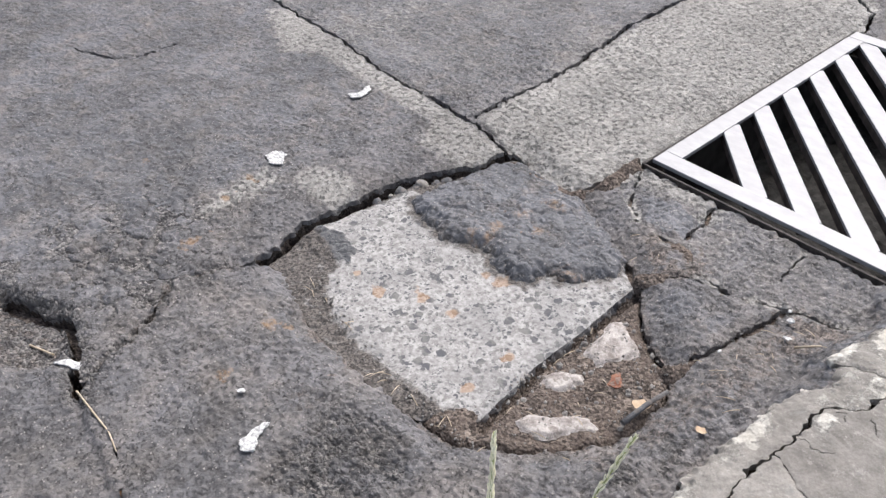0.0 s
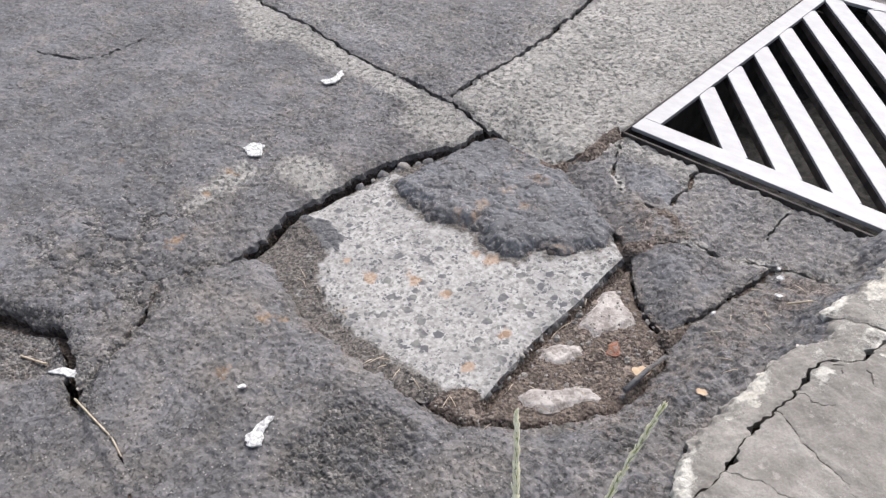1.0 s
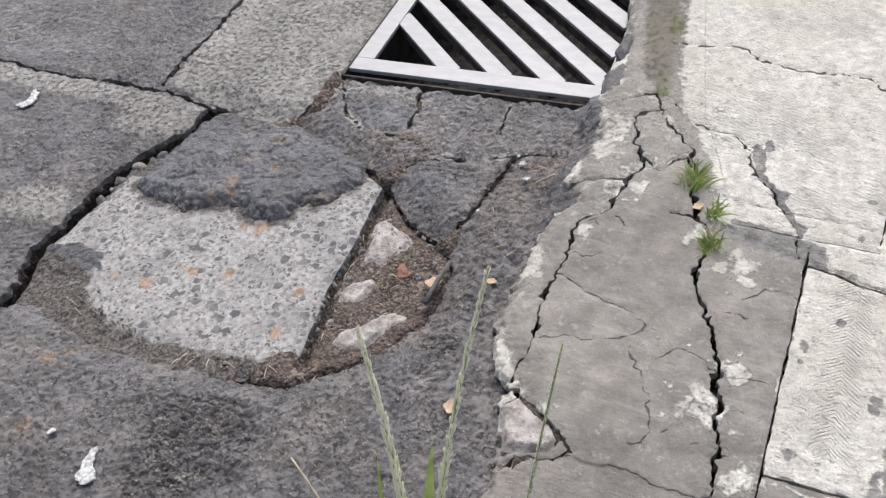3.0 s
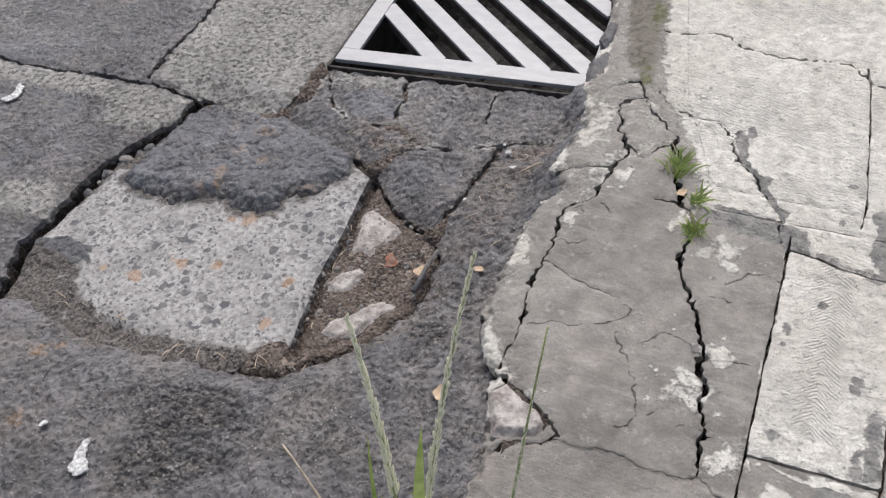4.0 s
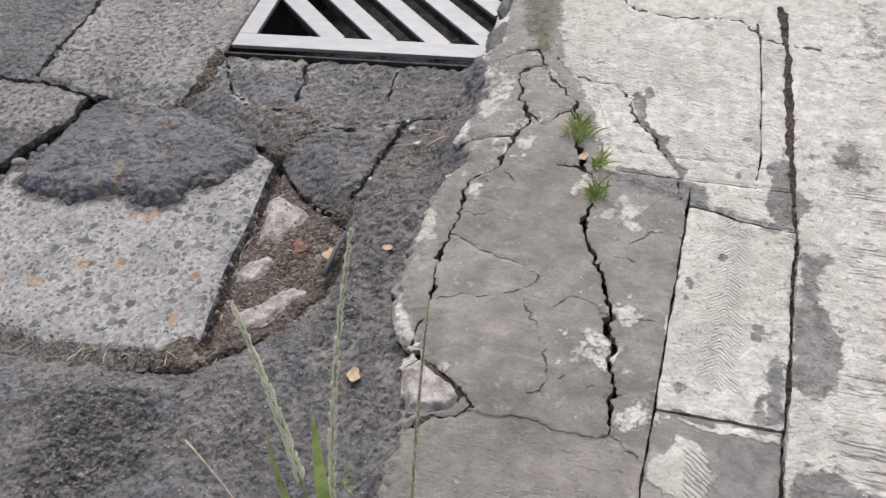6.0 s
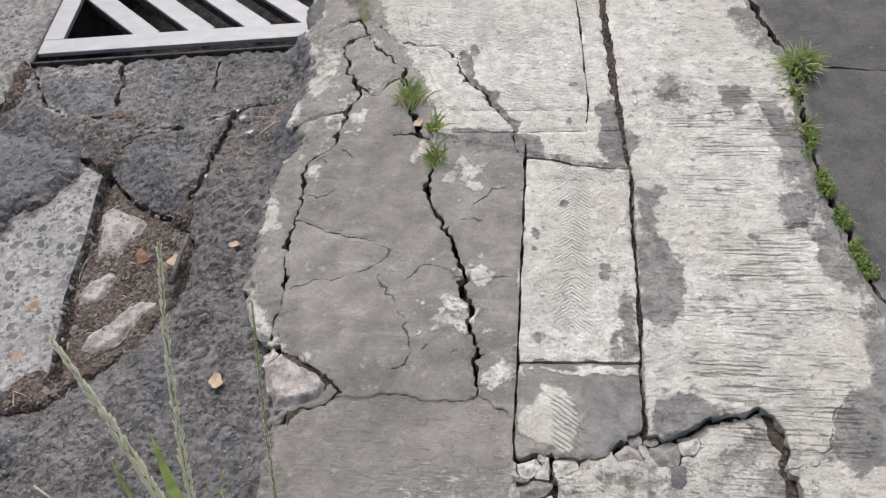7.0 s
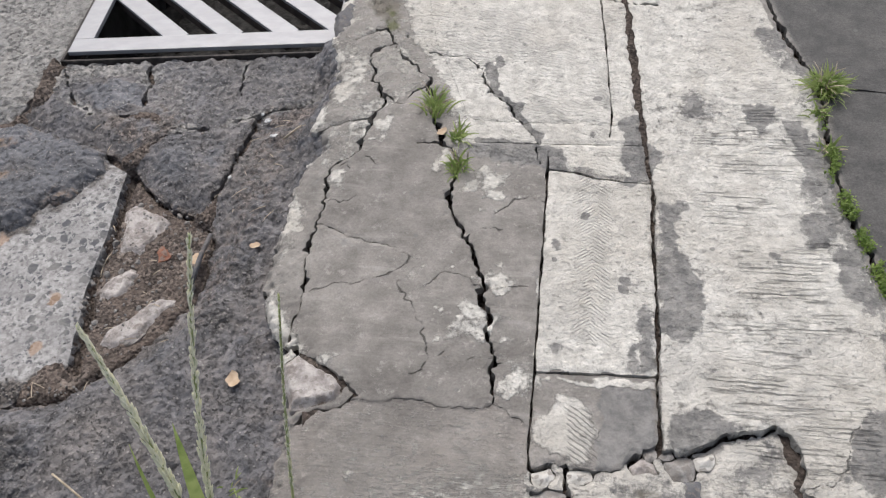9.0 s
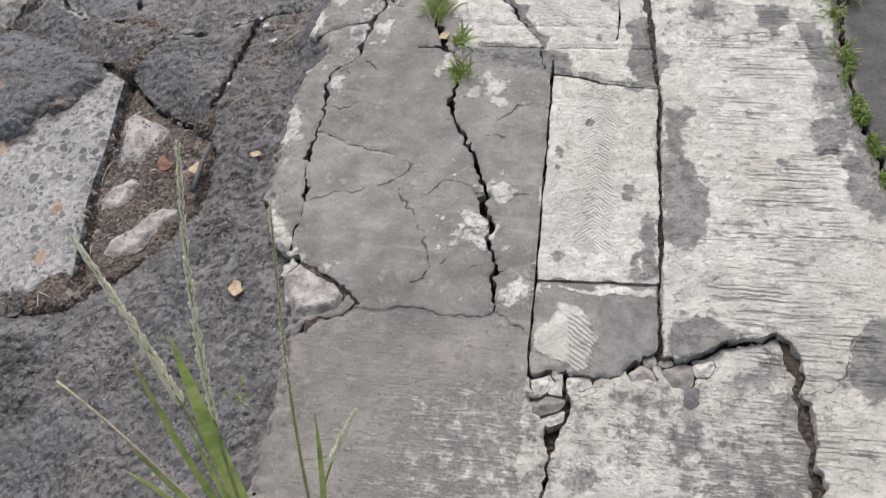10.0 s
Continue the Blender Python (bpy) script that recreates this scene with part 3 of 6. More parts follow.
STRIP_FRONT = [(-1.619, 0.67), (-1.526, 0.668), (-1.409, 0.678), (-1.36, 0.695), (-1.321, 0.774), (-1.333, 0.851), (-1.323, 0.906)]
FAR_CRACK = [(-3.137, -0.081), (-2.952, -0.002), (-2.913, 0.086), (-2.928, 0.221)]
FAR_CRACK_B = [(-1.381, 2.036), (-1.404, 2.121), (-1.454, 2.234), (-1.569, 2.324)]
HOLE = [(-2.03, -0.694), (-1.863, -0.604), (-1.769, -0.553), (-1.675, -0.571), (-1.606, -0.625), (-1.624, -0.688), (-1.706, -0.776)]
SETT_A = [(-1.303, 0.761), (-1.305, 0.82), (-1.322, 0.901)]
SETT_B = [(-1.295, 0.885), (-1.23, 0.773), (-1.152, 0.721)]
SETT_C = [(-1.061, 0.919), (-1.034, 0.84), (-1.02, 0.746)]
SETT_D = [(-0.803, 0.955), (-0.791, 0.868), (-0.784, 0.802)]
SETT_E = [(-1.075, 0.705), (-0.98, 0.715), (-0.926, 0.67), (-0.803, 0.678), (-0.729, 0.722), (-0.676, 0.742), (-0.568, 0.797)]
WEDGE_A = [(-0.709, 0.719), (-0.712, 0.641), (-0.725, 0.562), (-0.742, 0.464), (-0.752, 0.414)]
WEDGE_B = [(-0.991, 0.571), (-0.915, 0.645), (-0.817, 0.674)]
POTHOLE = [(-1.609, 0.696), (-1.454, 0.682), (-1.325, 0.675), (-1.17, 0.622), (-1.05, 0.605), (-1.0, 0.566), (-0.952, 0.526), (-0.846, 0.432), (-0.755, 0.411), (-0.71, 0.34), (-0.7, 0.271), (-0.708, 0.158), (-0.752, 0.071), (-0.822, 0.001), (-0.901, -0.071), (-0.984, -0.092), (-1.126, -0.094), (-1.295, -0.112), (-1.398, -0.121), (-1.451, -0.088), (-1.566, -0.064), (-1.653, -0.037), (-1.691, 0.072), (-1.667, 0.212), (-1.639, 0.361), (-1.608, 0.545)]
OLD_SLAB = [(-1.61, 0.683), (-1.33, 0.707), (-1.187, 0.645), (-0.996, 0.544), (-0.971, 0.369), (-0.954, 0.199), (-0.913, 0.004), (-0.974, -0.035), (-1.145, -0.085), (-1.309, -0.092), (-1.457, -0.09), (-1.626, -0.038), (-1.692, -0.002), (-1.695, 0.077), (-1.68, 0.165), (-1.649, 0.285), (-1.616, 0.435)]
LUMP = [(-1.613, 0.649), (-1.563, 0.69), (-1.437, 0.703), (-1.321, 0.696), (-1.191, 0.656), (-1.063, 0.609), (-1.043, 0.545), (-1.08, 0.457), (-1.159, 0.396), (-1.163, 0.348), (-1.26, 0.318), (-1.32, 0.358), (-1.371, 0.331), (-1.419, 0.299), (-1.494, 0.305), (-1.589, 0.309), (-1.633, 0.342), (-1.627, 0.456), (-1.626, 0.558)]
STONE_A = [(-0.919, 0.305), (-0.95, 0.424), (-0.933, 0.446), (-0.86, 0.421), (-0.839, 0.398), (-0.849, 0.337), (-0.873, 0.297)]
STONE_B = [(-0.929, 0.186), (-0.925, 0.214), (-0.905, 0.244), (-0.874, 0.261), (-0.847, 0.251), (-0.855, 0.21), (-0.868, 0.176), (-0.895, 0.167)]
STONE_C = [(-0.874, 0.058), (-0.863, 0.102), (-0.825, 0.148), (-0.784, 0.192), (-0.74, 0.193), (-0.737, 0.165), (-0.77, 0.122), (-0.795, 0.079), (-0.843, 0.053)]
KERB = [(-0.645, 1.552), (-0.608, 1.361), (-0.574, 1.188), (-0.568, 1.038), (-0.56, 0.911), (-0.526, 0.836), (-0.522, 0.745), (-0.545, 0.63), (-0.492, 0.564), (-0.534, 0.473), (-0.533, 0.328), (-0.533, 0.212), (-0.517, 0.109), (-0.482, 0.06), (-0.453, 0.052), (-0.445, -0.02), (-0.419, -0.094), (-0.417, -0.105), (-0.405, -0.186), (-0.409, -0.249), (-0.41, -0.338), (-0.403, -0.413), (-0.396, -0.471)]
K_SPINE = [(-0.398, 0.927), (-0.422, 0.909), (-0.45, 0.882), (-0.43, 0.824), (-0.424, 0.781), (-0.389, 0.736), (-0.387, 0.69), (-0.407, 0.647), (-0.409, 0.596), (-0.41, 0.543), (-0.466, 0.487), (-0.46, 0.419), (-0.45, 0.352), (-0.452, 0.321), (-0.462, 0.265), (-0.45, 0.205), (-0.439, 0.148), (-0.442, 0.096), (-0.445, 0.029)]
K_SIDE = [(-0.407, 0.647), (-0.454, 0.637), (-0.49, 0.622), (-0.523, 0.6)]
K_BLOCK = [(-0.388, 0.732), (-0.359, 0.698), (-0.327, 0.701), (-0.317, 0.74), (-0.296, 0.763), (-0.284, 0.792), (-0.326, 0.831), (-0.368, 0.876), (-0.398, 0.927), (-0.427, 0.981), (-0.459, 0.967), (-0.504, 0.945)]
K_BLOCK_B = [(-0.296, 0.763), (-0.277, 0.743), (-0.283, 0.788)]
K_BOW = [(-0.454, 0.325), (-0.407, 0.307), (-0.36, 0.29), (-0.329, 0.284), (-0.293, 0.28), (-0.26, 0.26), (-0.254, 0.232), (-0.289, 0.206), (-0.348, 0.178), (-0.391, 0.17), (-0.436, 0.149)]
K_MAIN = [(-0.275, 0.746), (-0.268, 0.668), (-0.231, 0.587), (-0.208, 0.557), (-0.188, 0.518), (-0.189, 0.46), (-0.193, 0.419), (-0.184, 0.372), (-0.169, 0.335), (-0.135, 0.3), (-0.118, 0.251), (-0.11, 0.21), (-0.103, 0.184), (-0.101, 0.151), (-0.079, 0.121), (-0.082, 0.084), (-0.072, 0.048), (-0.068, 0.013), (-0.057, -0.031), (-0.055, -0.069)]
K_CROSS = [(-0.334, 0.564), (-0.285, 0.571), (-0.248, 0.577), (-0.208, 0.557)]
K_TOE = [(-0.445, 0.029), (-0.432, 0.03), (-0.401, 0.007), (-0.362, -0.012), (-0.337, -0.022), (-0.317, -0.043), (-0.297, -0.064), (-0.316, -0.084), (-0.344, -0.092), (-0.379, -0.109), (-0.406, -0.135)]
K_LOW = [(-0.302, -0.074), (-0.264, -0.073), (-0.234, -0.073), (-0.181, -0.066), (-0.126, -0.075), (-0.078, -0.069), (-0.05, -0.068), (0.0, -0.092)]
PLATE_L = [(0.001, 0.545), (0.002, 0.503), (0.004, 0.391), (0.005, 0.274), (0.007, 0.14), (0.008, 0.012), (0.008, -0.08), (0.009, -0.141), (0.012, -0.169)]
PLATE_R = [(0.138, 1.257), (0.16, 1.107), (0.168, 0.991), (0.181, 0.862), (0.187, 0.743), (0.198, 0.633), (0.206, 0.514), (0.214, 0.466), (0.215, 0.33), (0.216, 0.22), (0.218, 0.107), (0.218, 0.02), (0.217, -0.061), (0.218, -0.111)]
PLATE_TOP = [(0.002, 0.504), (0.037, 0.501), (0.06, 0.498), (0.101, 0.483), (0.152, 0.478), (0.208, 0.473)]
PLATE_BOT = [(0.008, 0.012), (0.061, 0.013), (0.118, 0.015), (0.218, 0.017)]
STEP_A = [(-0.221, 0.655), (-0.094, 0.649), (-0.007, 0.647), (0.175, 0.646)]
STEP_B = [(-0.199, 0.579), (-0.027, 0.582), (0.204, 0.586)]
DIAG = [(-0.367, 0.957), (-0.337, 0.902), (-0.251, 0.882), (-0.202, 0.873), (-0.177, 0.831), (-0.142, 0.751), (-0.099, 0.703), (-0.071, 0.667), (-0.049, 0.631), (-0.026, 0.569), (-0.011, 0.519)]
DIAG_FILL = [(-0.175, 0.842), (-0.165, 0.851), (-0.135, 0.827), (-0.12, 0.785), (-0.125, 0.757), (-0.094, 0.717), (-0.056, 0.708), (-0.063, 0.678), (-0.024, 0.615), (-0.001, 0.61), (-0.023, 0.571), (-0.056, 0.633), (-0.087, 0.676), (-0.127, 0.733), (-0.153, 0.739), (-0.144, 0.779)]
GROOVE = [(0.086, 1.18), (0.098, 1.106), (0.115, 0.924), (0.124, 0.78), (0.132, 0.675), (0.127, 0.612)]
TOP_CRACK = [(-0.421, 1.223), (-0.346, 1.227), (-0.285, 1.251), (-0.218, 1.204), (-0.129, 1.174), (-0.035, 1.185), (0.045, 1.186), (0.102, 1.122), (0.152, 1.1), (0.24, 1.09)]
EDGE_R = [(0.479, 1.207), (0.498, 1.111), (0.515, 1.02), (0.532, 0.944), (0.549, 0.873), (0.573, 0.824), (0.577, 0.72), (0.572, 0.598), (0.572, 0.517), (0.58, 0.426), (0.597, 0.341), (0.615, 0.224), (0.655, 0.085)]
EDGE_CROSS = [(0.58, 0.791), (0.643, 0.782), (0.708, 0.771), (0.854, 0.758)]
BREAK = [(0.123, -0.162), (0.154, -0.156), (0.184, -0.128), (0.202, -0.141), (0.229, -0.132), (0.268, -0.118), (0.291, -0.1), (0.326, -0.082), (0.361, -0.079), (0.401, -0.067), (0.422, -0.078), (0.428, -0.115), (0.432, -0.163), (0.438, -0.245), (0.438, -0.288), (0.442, -0.323)]
LOW_SPLIT = [(0.069, -0.156), (0.074, -0.186), (0.077, -0.215), (0.075, -0.243), (0.056, -0.282), (0.053, -0.31), (0.047, -0.337), (0.034, -0.381), (0.026, -0.432)]
BREAK_W = [(0.011, -0.163), (0.04, -0.16), (0.069, -0.156), (0.1, -0.162), (0.123, -0.162)]
RUBBLE = [[(0.013, -0.171), (0.047, -0.164), (0.055, -0.179), (0.041, -0.197), (0.022, -0.192)],
          [(0.074, -0.162), (0.11, -0.161), (0.113, -0.173), (0.098, -0.184), (0.074, -0.187)],
          [(0.018, -0.214), (0.041, -0.2), (0.073, -0.208), (0.065, -0.223), (0.026, -0.235)],
          [(0.035, -0.237), (0.073, -0.223), (0.071, -0.243), (0.045, -0.252)],
          [(0.172, -0.148), (0.194, -0.13), (0.211, -0.139), (0.216, -0.158), (0.177, -0.165)],
          [(0.189, -0.116), (0.209, -0.109), (0.216, -0.131), (0.201, -0.138)],
          [(0.222, -0.135), (0.26, -0.124), (0.273, -0.128), (0.268, -0.163), (0.238, -0.171)],
          [(0.27, -0.126), (0.301, -0.11), (0.306, -0.13), (0.297, -0.144), (0.273, -0.145)],
          [(0.213, -0.124), (0.233, -0.112), (0.242, -0.126), (0.226, -0.132)]]
WEDGE_HOLE = [(0.036, -0.254), (0.062, -0.249), (0.075, -0.243), (0.063, -0.268), (0.056, -0.284), (0.047, -0.283)]
# hairline cracks of the pavement
HAIRS = [[(-0.264, 0.19), (-0.24, 0.145), (-0.201, 0.097), (-0.188, 0.048), (-0.191, 0.0), (-0.204, -0.012)],
         [(-0.218, 0.17), (-0.176, 0.216), (-0.132, 0.205), (-0.1, 0.175)], [(-0.191, 0.02), (-0.156, 0.033)], [(-0.072, 0.189), (-0.015, 0.193)],
         [(-0.454, 0.388), (-0.42, 0.382), (-0.395, 0.407)], [(-0.409, 0.534), (-0.379, 0.509), (-0.356, 0.484)],
         [(-0.374, 0.651), (-0.333, 0.656), (-0.286, 0.671)], [(-0.091, 0.373), (-0.067, 0.415), (-0.033, 0.42), (0.006, 0.406)],
         [(-0.12, 0.326), (-0.075, 0.323)], [(-0.443, 0.488), (-0.43, 0.498), (-0.414, 0.478)], [(-0.057, 0.026), (-0.092, 0.029), (-0.146, 0.018)],
         [(0.435, -0.165), (0.489, -0.155), (0.507, -0.1), (0.521, -0.049)]]
SOFT_HAIRS = [[(-0.436, 1.551), (-0.358, 1.204), (-0.297, 0.939), (-0.245, 0.818), (-0.188, 0.669)]]
MOSS_DIRT = [(-0.595, 1.517), (-0.476, 1.542), (-0.455, 1.355), (-0.39, 1.037), (-0.43, 0.989), (-0.484, 1.038), (-0.561, 1.331)]
KERB_PALE = [(-0.531, 0.887), (-0.48, 0.991), (-0.401, 0.957), (-0.296, 0.776), (-0.367, 0.684), (-0.404, 0.673), (-0.406, 0.548), (-0.468, 0.487), (-0.485, 0.461), (-0.49, 0.6)]
DIAG_SPOT = [(-0.147, 0.867), (-0.129, 0.883), (-0.121, 0.861), (-0.138, 0.843)]
DARK_STEP = [(-0.156, 0.595), (-0.039, 0.583), (-0.014, 0.579), (0.034, 0.569), (0.035, 0.496), (-0.004, 0.502), (-0.023, 0.527), (-0.119, 0.53), (-0.158, 0.56)]
STAIN_G = [(0.486, 0.671), (0.526, 0.673), (0.541, 0.613), (0.562, 0.484), (0.571, 0.367), (0.53, 0.42), (0.527, 0.498), (0.496, 0.611)]
STAIN_H = [(0.522, -0.044), (0.601, 0.01), (0.608, -0.167), (0.52, -0.166), (0.493, -0.155), (0.502, -0.111)]
STAIN_MOTTLE = [(0.24, 0.765), (0.323, 0.786), (0.357, 0.73), (0.378, 0.703), (0.352, 0.648), (0.275, 0.67)]
RAKE = [(0.067, -0.057), (0.109, -0.059), (0.115, -0.147), (0.087, -0.154), (0.073, -0.146)]
HERRING = [(0.063, 0.49), (0.132, 0.49), (0.137, 0.073), (0.07, 0.068)]
BROWN_FRONT = [(-1.226, -0.255), (-1.177, -0.224), (-1.1, -0.211), (-1.08, -0.274), (-1.119, -0.315), (-1.189, -0.299)]
SETT_TAR = [(-1.215, 0.803), (-1.134, 0.851), (-1.04, 0.81), (-1.018, 0.748), (-1.069, 0.72), (-1.142, 0.731)]
KERB_MORTAR = [[(-0.583, 1.056), (-0.555, 1.118), (-0.522, 1.099), (-0.514, 1.009), (-0.535, 0.947), (-0.564, 0.97)],
               [(-0.569, 0.912), (-0.532, 0.962), (-0.507, 0.912), (-0.512, 0.846), (-0.549, 0.848)],
               [(-0.589, 1.179), (-0.586, 1.268), (-0.552, 1.246), (-0.541, 1.149), (-0.558, 1.117)],
               [(-0.555, 0.629), (-0.527, 0.669), (-0.498, 0.645), (-0.505, 0.602), (-0.546, 0.58)]]
BRICK_STUB = [(-0.835, 0.303), (-0.826, 0.325), (-0.803, 0.317), (-0.798, 0.291), (-0.82, 0.284)]
DARK_CHIP = [(0.242, -0.169), (0.281, -0.164), (0.276, -0.19), (0.259, -0.22), (0.246, -0.198)]
BROWN_PATCH = [(0.128, -0.171), (0.177, -0.176), (0.229, -0.171), (0.242, -0.198), (0.25, -0.23), (0.204, -0.235), (0.161, -0.216), (0.138, -0.194)]
WHITE_UP = [(-0.51, 1.76), (-0.455, 1.355), (-0.422, 1.189), (-0.362, 0.945), (-0.314, 0.888), (-0.244, 0.754), (-0.203, 0.626), (-0.184, 0.558), (-0.011, 0.519), (0.203, 0.465), (0.187, 0.782), (0.12, 1.76)]
WHITE_PLATE = [(0.002, 0.503), (0.217, 0.474), (0.217, 0.017), (0.008, 0.012)]
BARE_A = [(0.049, -0.053), (0.061, -0.03), (0.095, -0.044), (0.109, -0.054), (0.116, -0.095), (0.104, -0.138), (0.114, -0.157), (0.073, -0.151), (0.068, -0.141), (0.046, -0.143), (0.017, -0.125), (0.01, -0.094), (0.026, -0.071)]
BARE_A2 = [(0.047, 0.002), (0.218, 0.009), (0.217, -0.007), (0.128, -0.015)]
STAIN_A = [(0.224, 0.427), (0.279, 0.43), (0.285, 0.4), (0.261, 0.362), (0.263, 0.291), (0.296, 0.226), (0.304, 0.175), (0.296, 0.125), (0.275, 0.088), (0.251, 0.074), (0.237, 0.097), (0.218, 0.107)]
STAIN_B = [(0.224, -0.106), (0.237, -0.058), (0.269, -0.04), (0.305, -0.031), (0.335, -0.066), (0.343, -0.075), (0.325, -0.097), (0.289, -0.121), (0.259, -0.128)]
STAIN_C = [(0.145, 0.657), (0.193, 0.687), (0.21, 0.598), (0.231, 0.564), (0.215, 0.497), (0.175, 0.463), (0.141, 0.469), (0.175, 0.495), (0.152, 0.535), (0.158, 0.578)]
STAIN_D = [(0.19, 0.166), (0.207, 0.161), (0.212, 0.031), (0.189, 0.029), (0.184, 0.092)]
STAIN_E = [(0.17, 0.068), (0.189, 0.087), (0.184, 0.046), (0.176, 0.022), (0.154, 0.02)]
DRAIN = [(0.489, 0.398), (0.528, 0.422), (0.561, 0.402), (0.559, 0.352), (0.525, 0.323), (0.496, 0.327)]
PATCH_SM = [(0.403, 0.723), (0.479, 0.716), (0.469, 0.671), (0.442, 0.634), (0.41, 0.659)]
CONC_A = [(-2.965, 0.606), (-2.89, 0.688), (-2.547, 0.68), (-2.247, 0.673), (-1.908, 0.699), (-1.713, 0.676), (-1.629, 0.672), (-1.609, 0.592), (-1.66, 0.51), (-1.819, 0.506), (-1.887, 0.597), (-2.001, 0.593), (-2.248, 0.584), (-2.526, 0.574), (-2.606, 0.484)]
CONC_B = [(-1.905, 0.136), (-1.912, 0.214), (-1.801, 0.259), (-1.722, 0.246), (-1.706, 0.146), (-1.801, 0.113)]
CONC_C = [(-1.98, -0.038), (-1.983, 0.088), (-1.903, 0.117), (-1.89, -0.013), (-1.878, -0.137), (-1.921, -0.15)]
CONC_D = [(-1.812, 0.723), (-1.868, 1.162), (-1.893, 1.317), (-1.975, 1.806), (-1.748, 2.524), (-1.461, 2.297), (-1.385, 2.044), (-1.321, 0.916), (-1.333, 0.851), (-1.316, 0.779), (-1.36, 0.695), (-1.626, 0.675)]
FRONT_ROUGH = [(-1.075, -0.326), (-1.1, -0.211), (-1.063, -0.184), (-0.951, -0.145), (-0.874, -0.181), (-0.84, -0.255), (-0.838, -0.316), (-0.913, -0.391), (-1.014, -0.429), (-1.075, -0.377)]
FRONT_LAYER = [(-1.679, -0.334), (-1.649, -0.183), (-1.576, -0.112), (-1.468, -0.109), (-1.318, -0.135), (-1.153, -0.12), (-0.991, -0.115), (-0.877, -0.086), (-0.798, -0.008), (-0.704, 0.174), (-0.38, 0.17), (-0.38, -1.05), (-1.06, -1.05), (-1.152, -0.657), (-1.479, -0.624), (-1.565, -0.465)]
RUST = [(-2.262, -0.165), (-1.4, -0.206), (-1.367, -0.18), (-1.321, -0.358), (-1.817, -0.213), (-1.924, -0.073), (-1.976, 0.03)]
SLAB_RUST = [(-1.466, 0.061), (-1.372, 0.06), (-1.198, 0.157), (-1.012, 0.171), (-1.289, 0.137), (-0.996, 0.047), (-1.256, 0.307), (-1.209, 0.311), (-1.206, 0.333)]
LUMP_RUST = [(-1.349, 0.385), (-1.341, 0.605), (-1.361, 0.509), (-1.283, 0.496), (-1.118, 0.433), (-1.36, 0.427), (-1.38, 0.354)]
DIRT_SPOT = [(-1.022, 0.666), (-0.959, 0.637), (-0.936, 0.691), (-1.068, 0.69), (-0.647, 0.705), (-0.601, 0.741), (-0.639, 0.641), (-1.317, -0.103), (-1.199, -0.096)]
LEAF = [(-0.727, 0.285), (-0.54, -0.026), (-0.599, 0.312)]
STICK = [(-0.621, 0.632), (-0.578, 0.655)]
TWIG = [(-1.47, -0.625), (-1.366, -0.615), (-1.325, -0.61), (-1.263, -0.616)]
TWIG_B = [(-1.76, -0.661), (-1.681, -0.627)]
TUFTS = [(-0.261, 0.668), (-0.2, 0.588), (-0.184, 0.493), (0.584, 0.776), (0.563, 0.702), (0.565, 0.589), (0.58, 0.501), (0.586, 0.397), (0.597, 0.341)]
SPROUT = [(-0.485, -0.229)]
CHIPS = [(-1.247, -0.352), (-1.257, -0.339), (-1.577, -0.616), (-1.512, -0.55), (-1.098, -0.141), (-1.147, -0.201)]
SLAB_CLEAN = [(-1.709, 0.103), (-1.657, 0.205), (-1.648, 0.354), (-1.507, 0.316), (-1.359, 0.463), (-0.998, 0.559), (-0.941, 0.203), (-0.924, 0.035), (-0.993, -0.005), (-1.135, -0.036), (-1.248, -0.049), (-1.344, -0.049), (-1.439, -0.013), (-1.489, 0.016), (-1.5, 0.06), (-1.609, 0.084)]
TOE_ROCK = [(-0.446, -0.017), (-0.417, 0.019), (-0.363, -0.009), (-0.338, -0.018), (-0.312, -0.047), (-0.325, -0.073), (-0.366, -0.089), (-0.409, -0.096)]
TAR_BLOT = [(-1.723, 0.048), (-1.692, 0.094), (-1.622, 0.12), (-1.539, 0.107), (-1.513, 0.066), (-1.576, 0.026), (-1.653, 0.011)]


def span_steps(*runs):
    """Grid lines: runs of (from, to, step), end to end."""
    out = []
    for a, b, s in runs:
        out += np.arange(a, b - s / 2, s).tolist()
    return out + [runs[-1][1]]


def soft(d, width):
    return np.clip(d / width, -1, 1)


# ---- structure: soil, road, pavement ----
def rect_sheet(name, rects, z, material, label, category):
    verts, faces = [], []
    for x0, y0, x1, y1 in rects:
        n = len(verts)
        verts += [(x0, y0, z), (x1, y0, z), (x1, y1, z), (x0, y1, z)]
        faces.append((n, n + 1, n + 2, n + 3))
    return tagged(mesh_object(name, verts, faces, material), label, category, kind="structure")


rect_sheet("ground", [(-400, -400, 400, 400)], -0.4, SOIL, "dark brown soil under the road and pavement", "ground")


ROAD_TOP = []


def on_road(x, y):
    """The height of the asphalt at a place."""
    s, z = ROAD_TOP[0]
    i, j = np.searchsorted(s.ys, y), np.searchsorted(s.xs, x)
    return float(z[i - 2:i + 3, j - 2:j + 3].max())


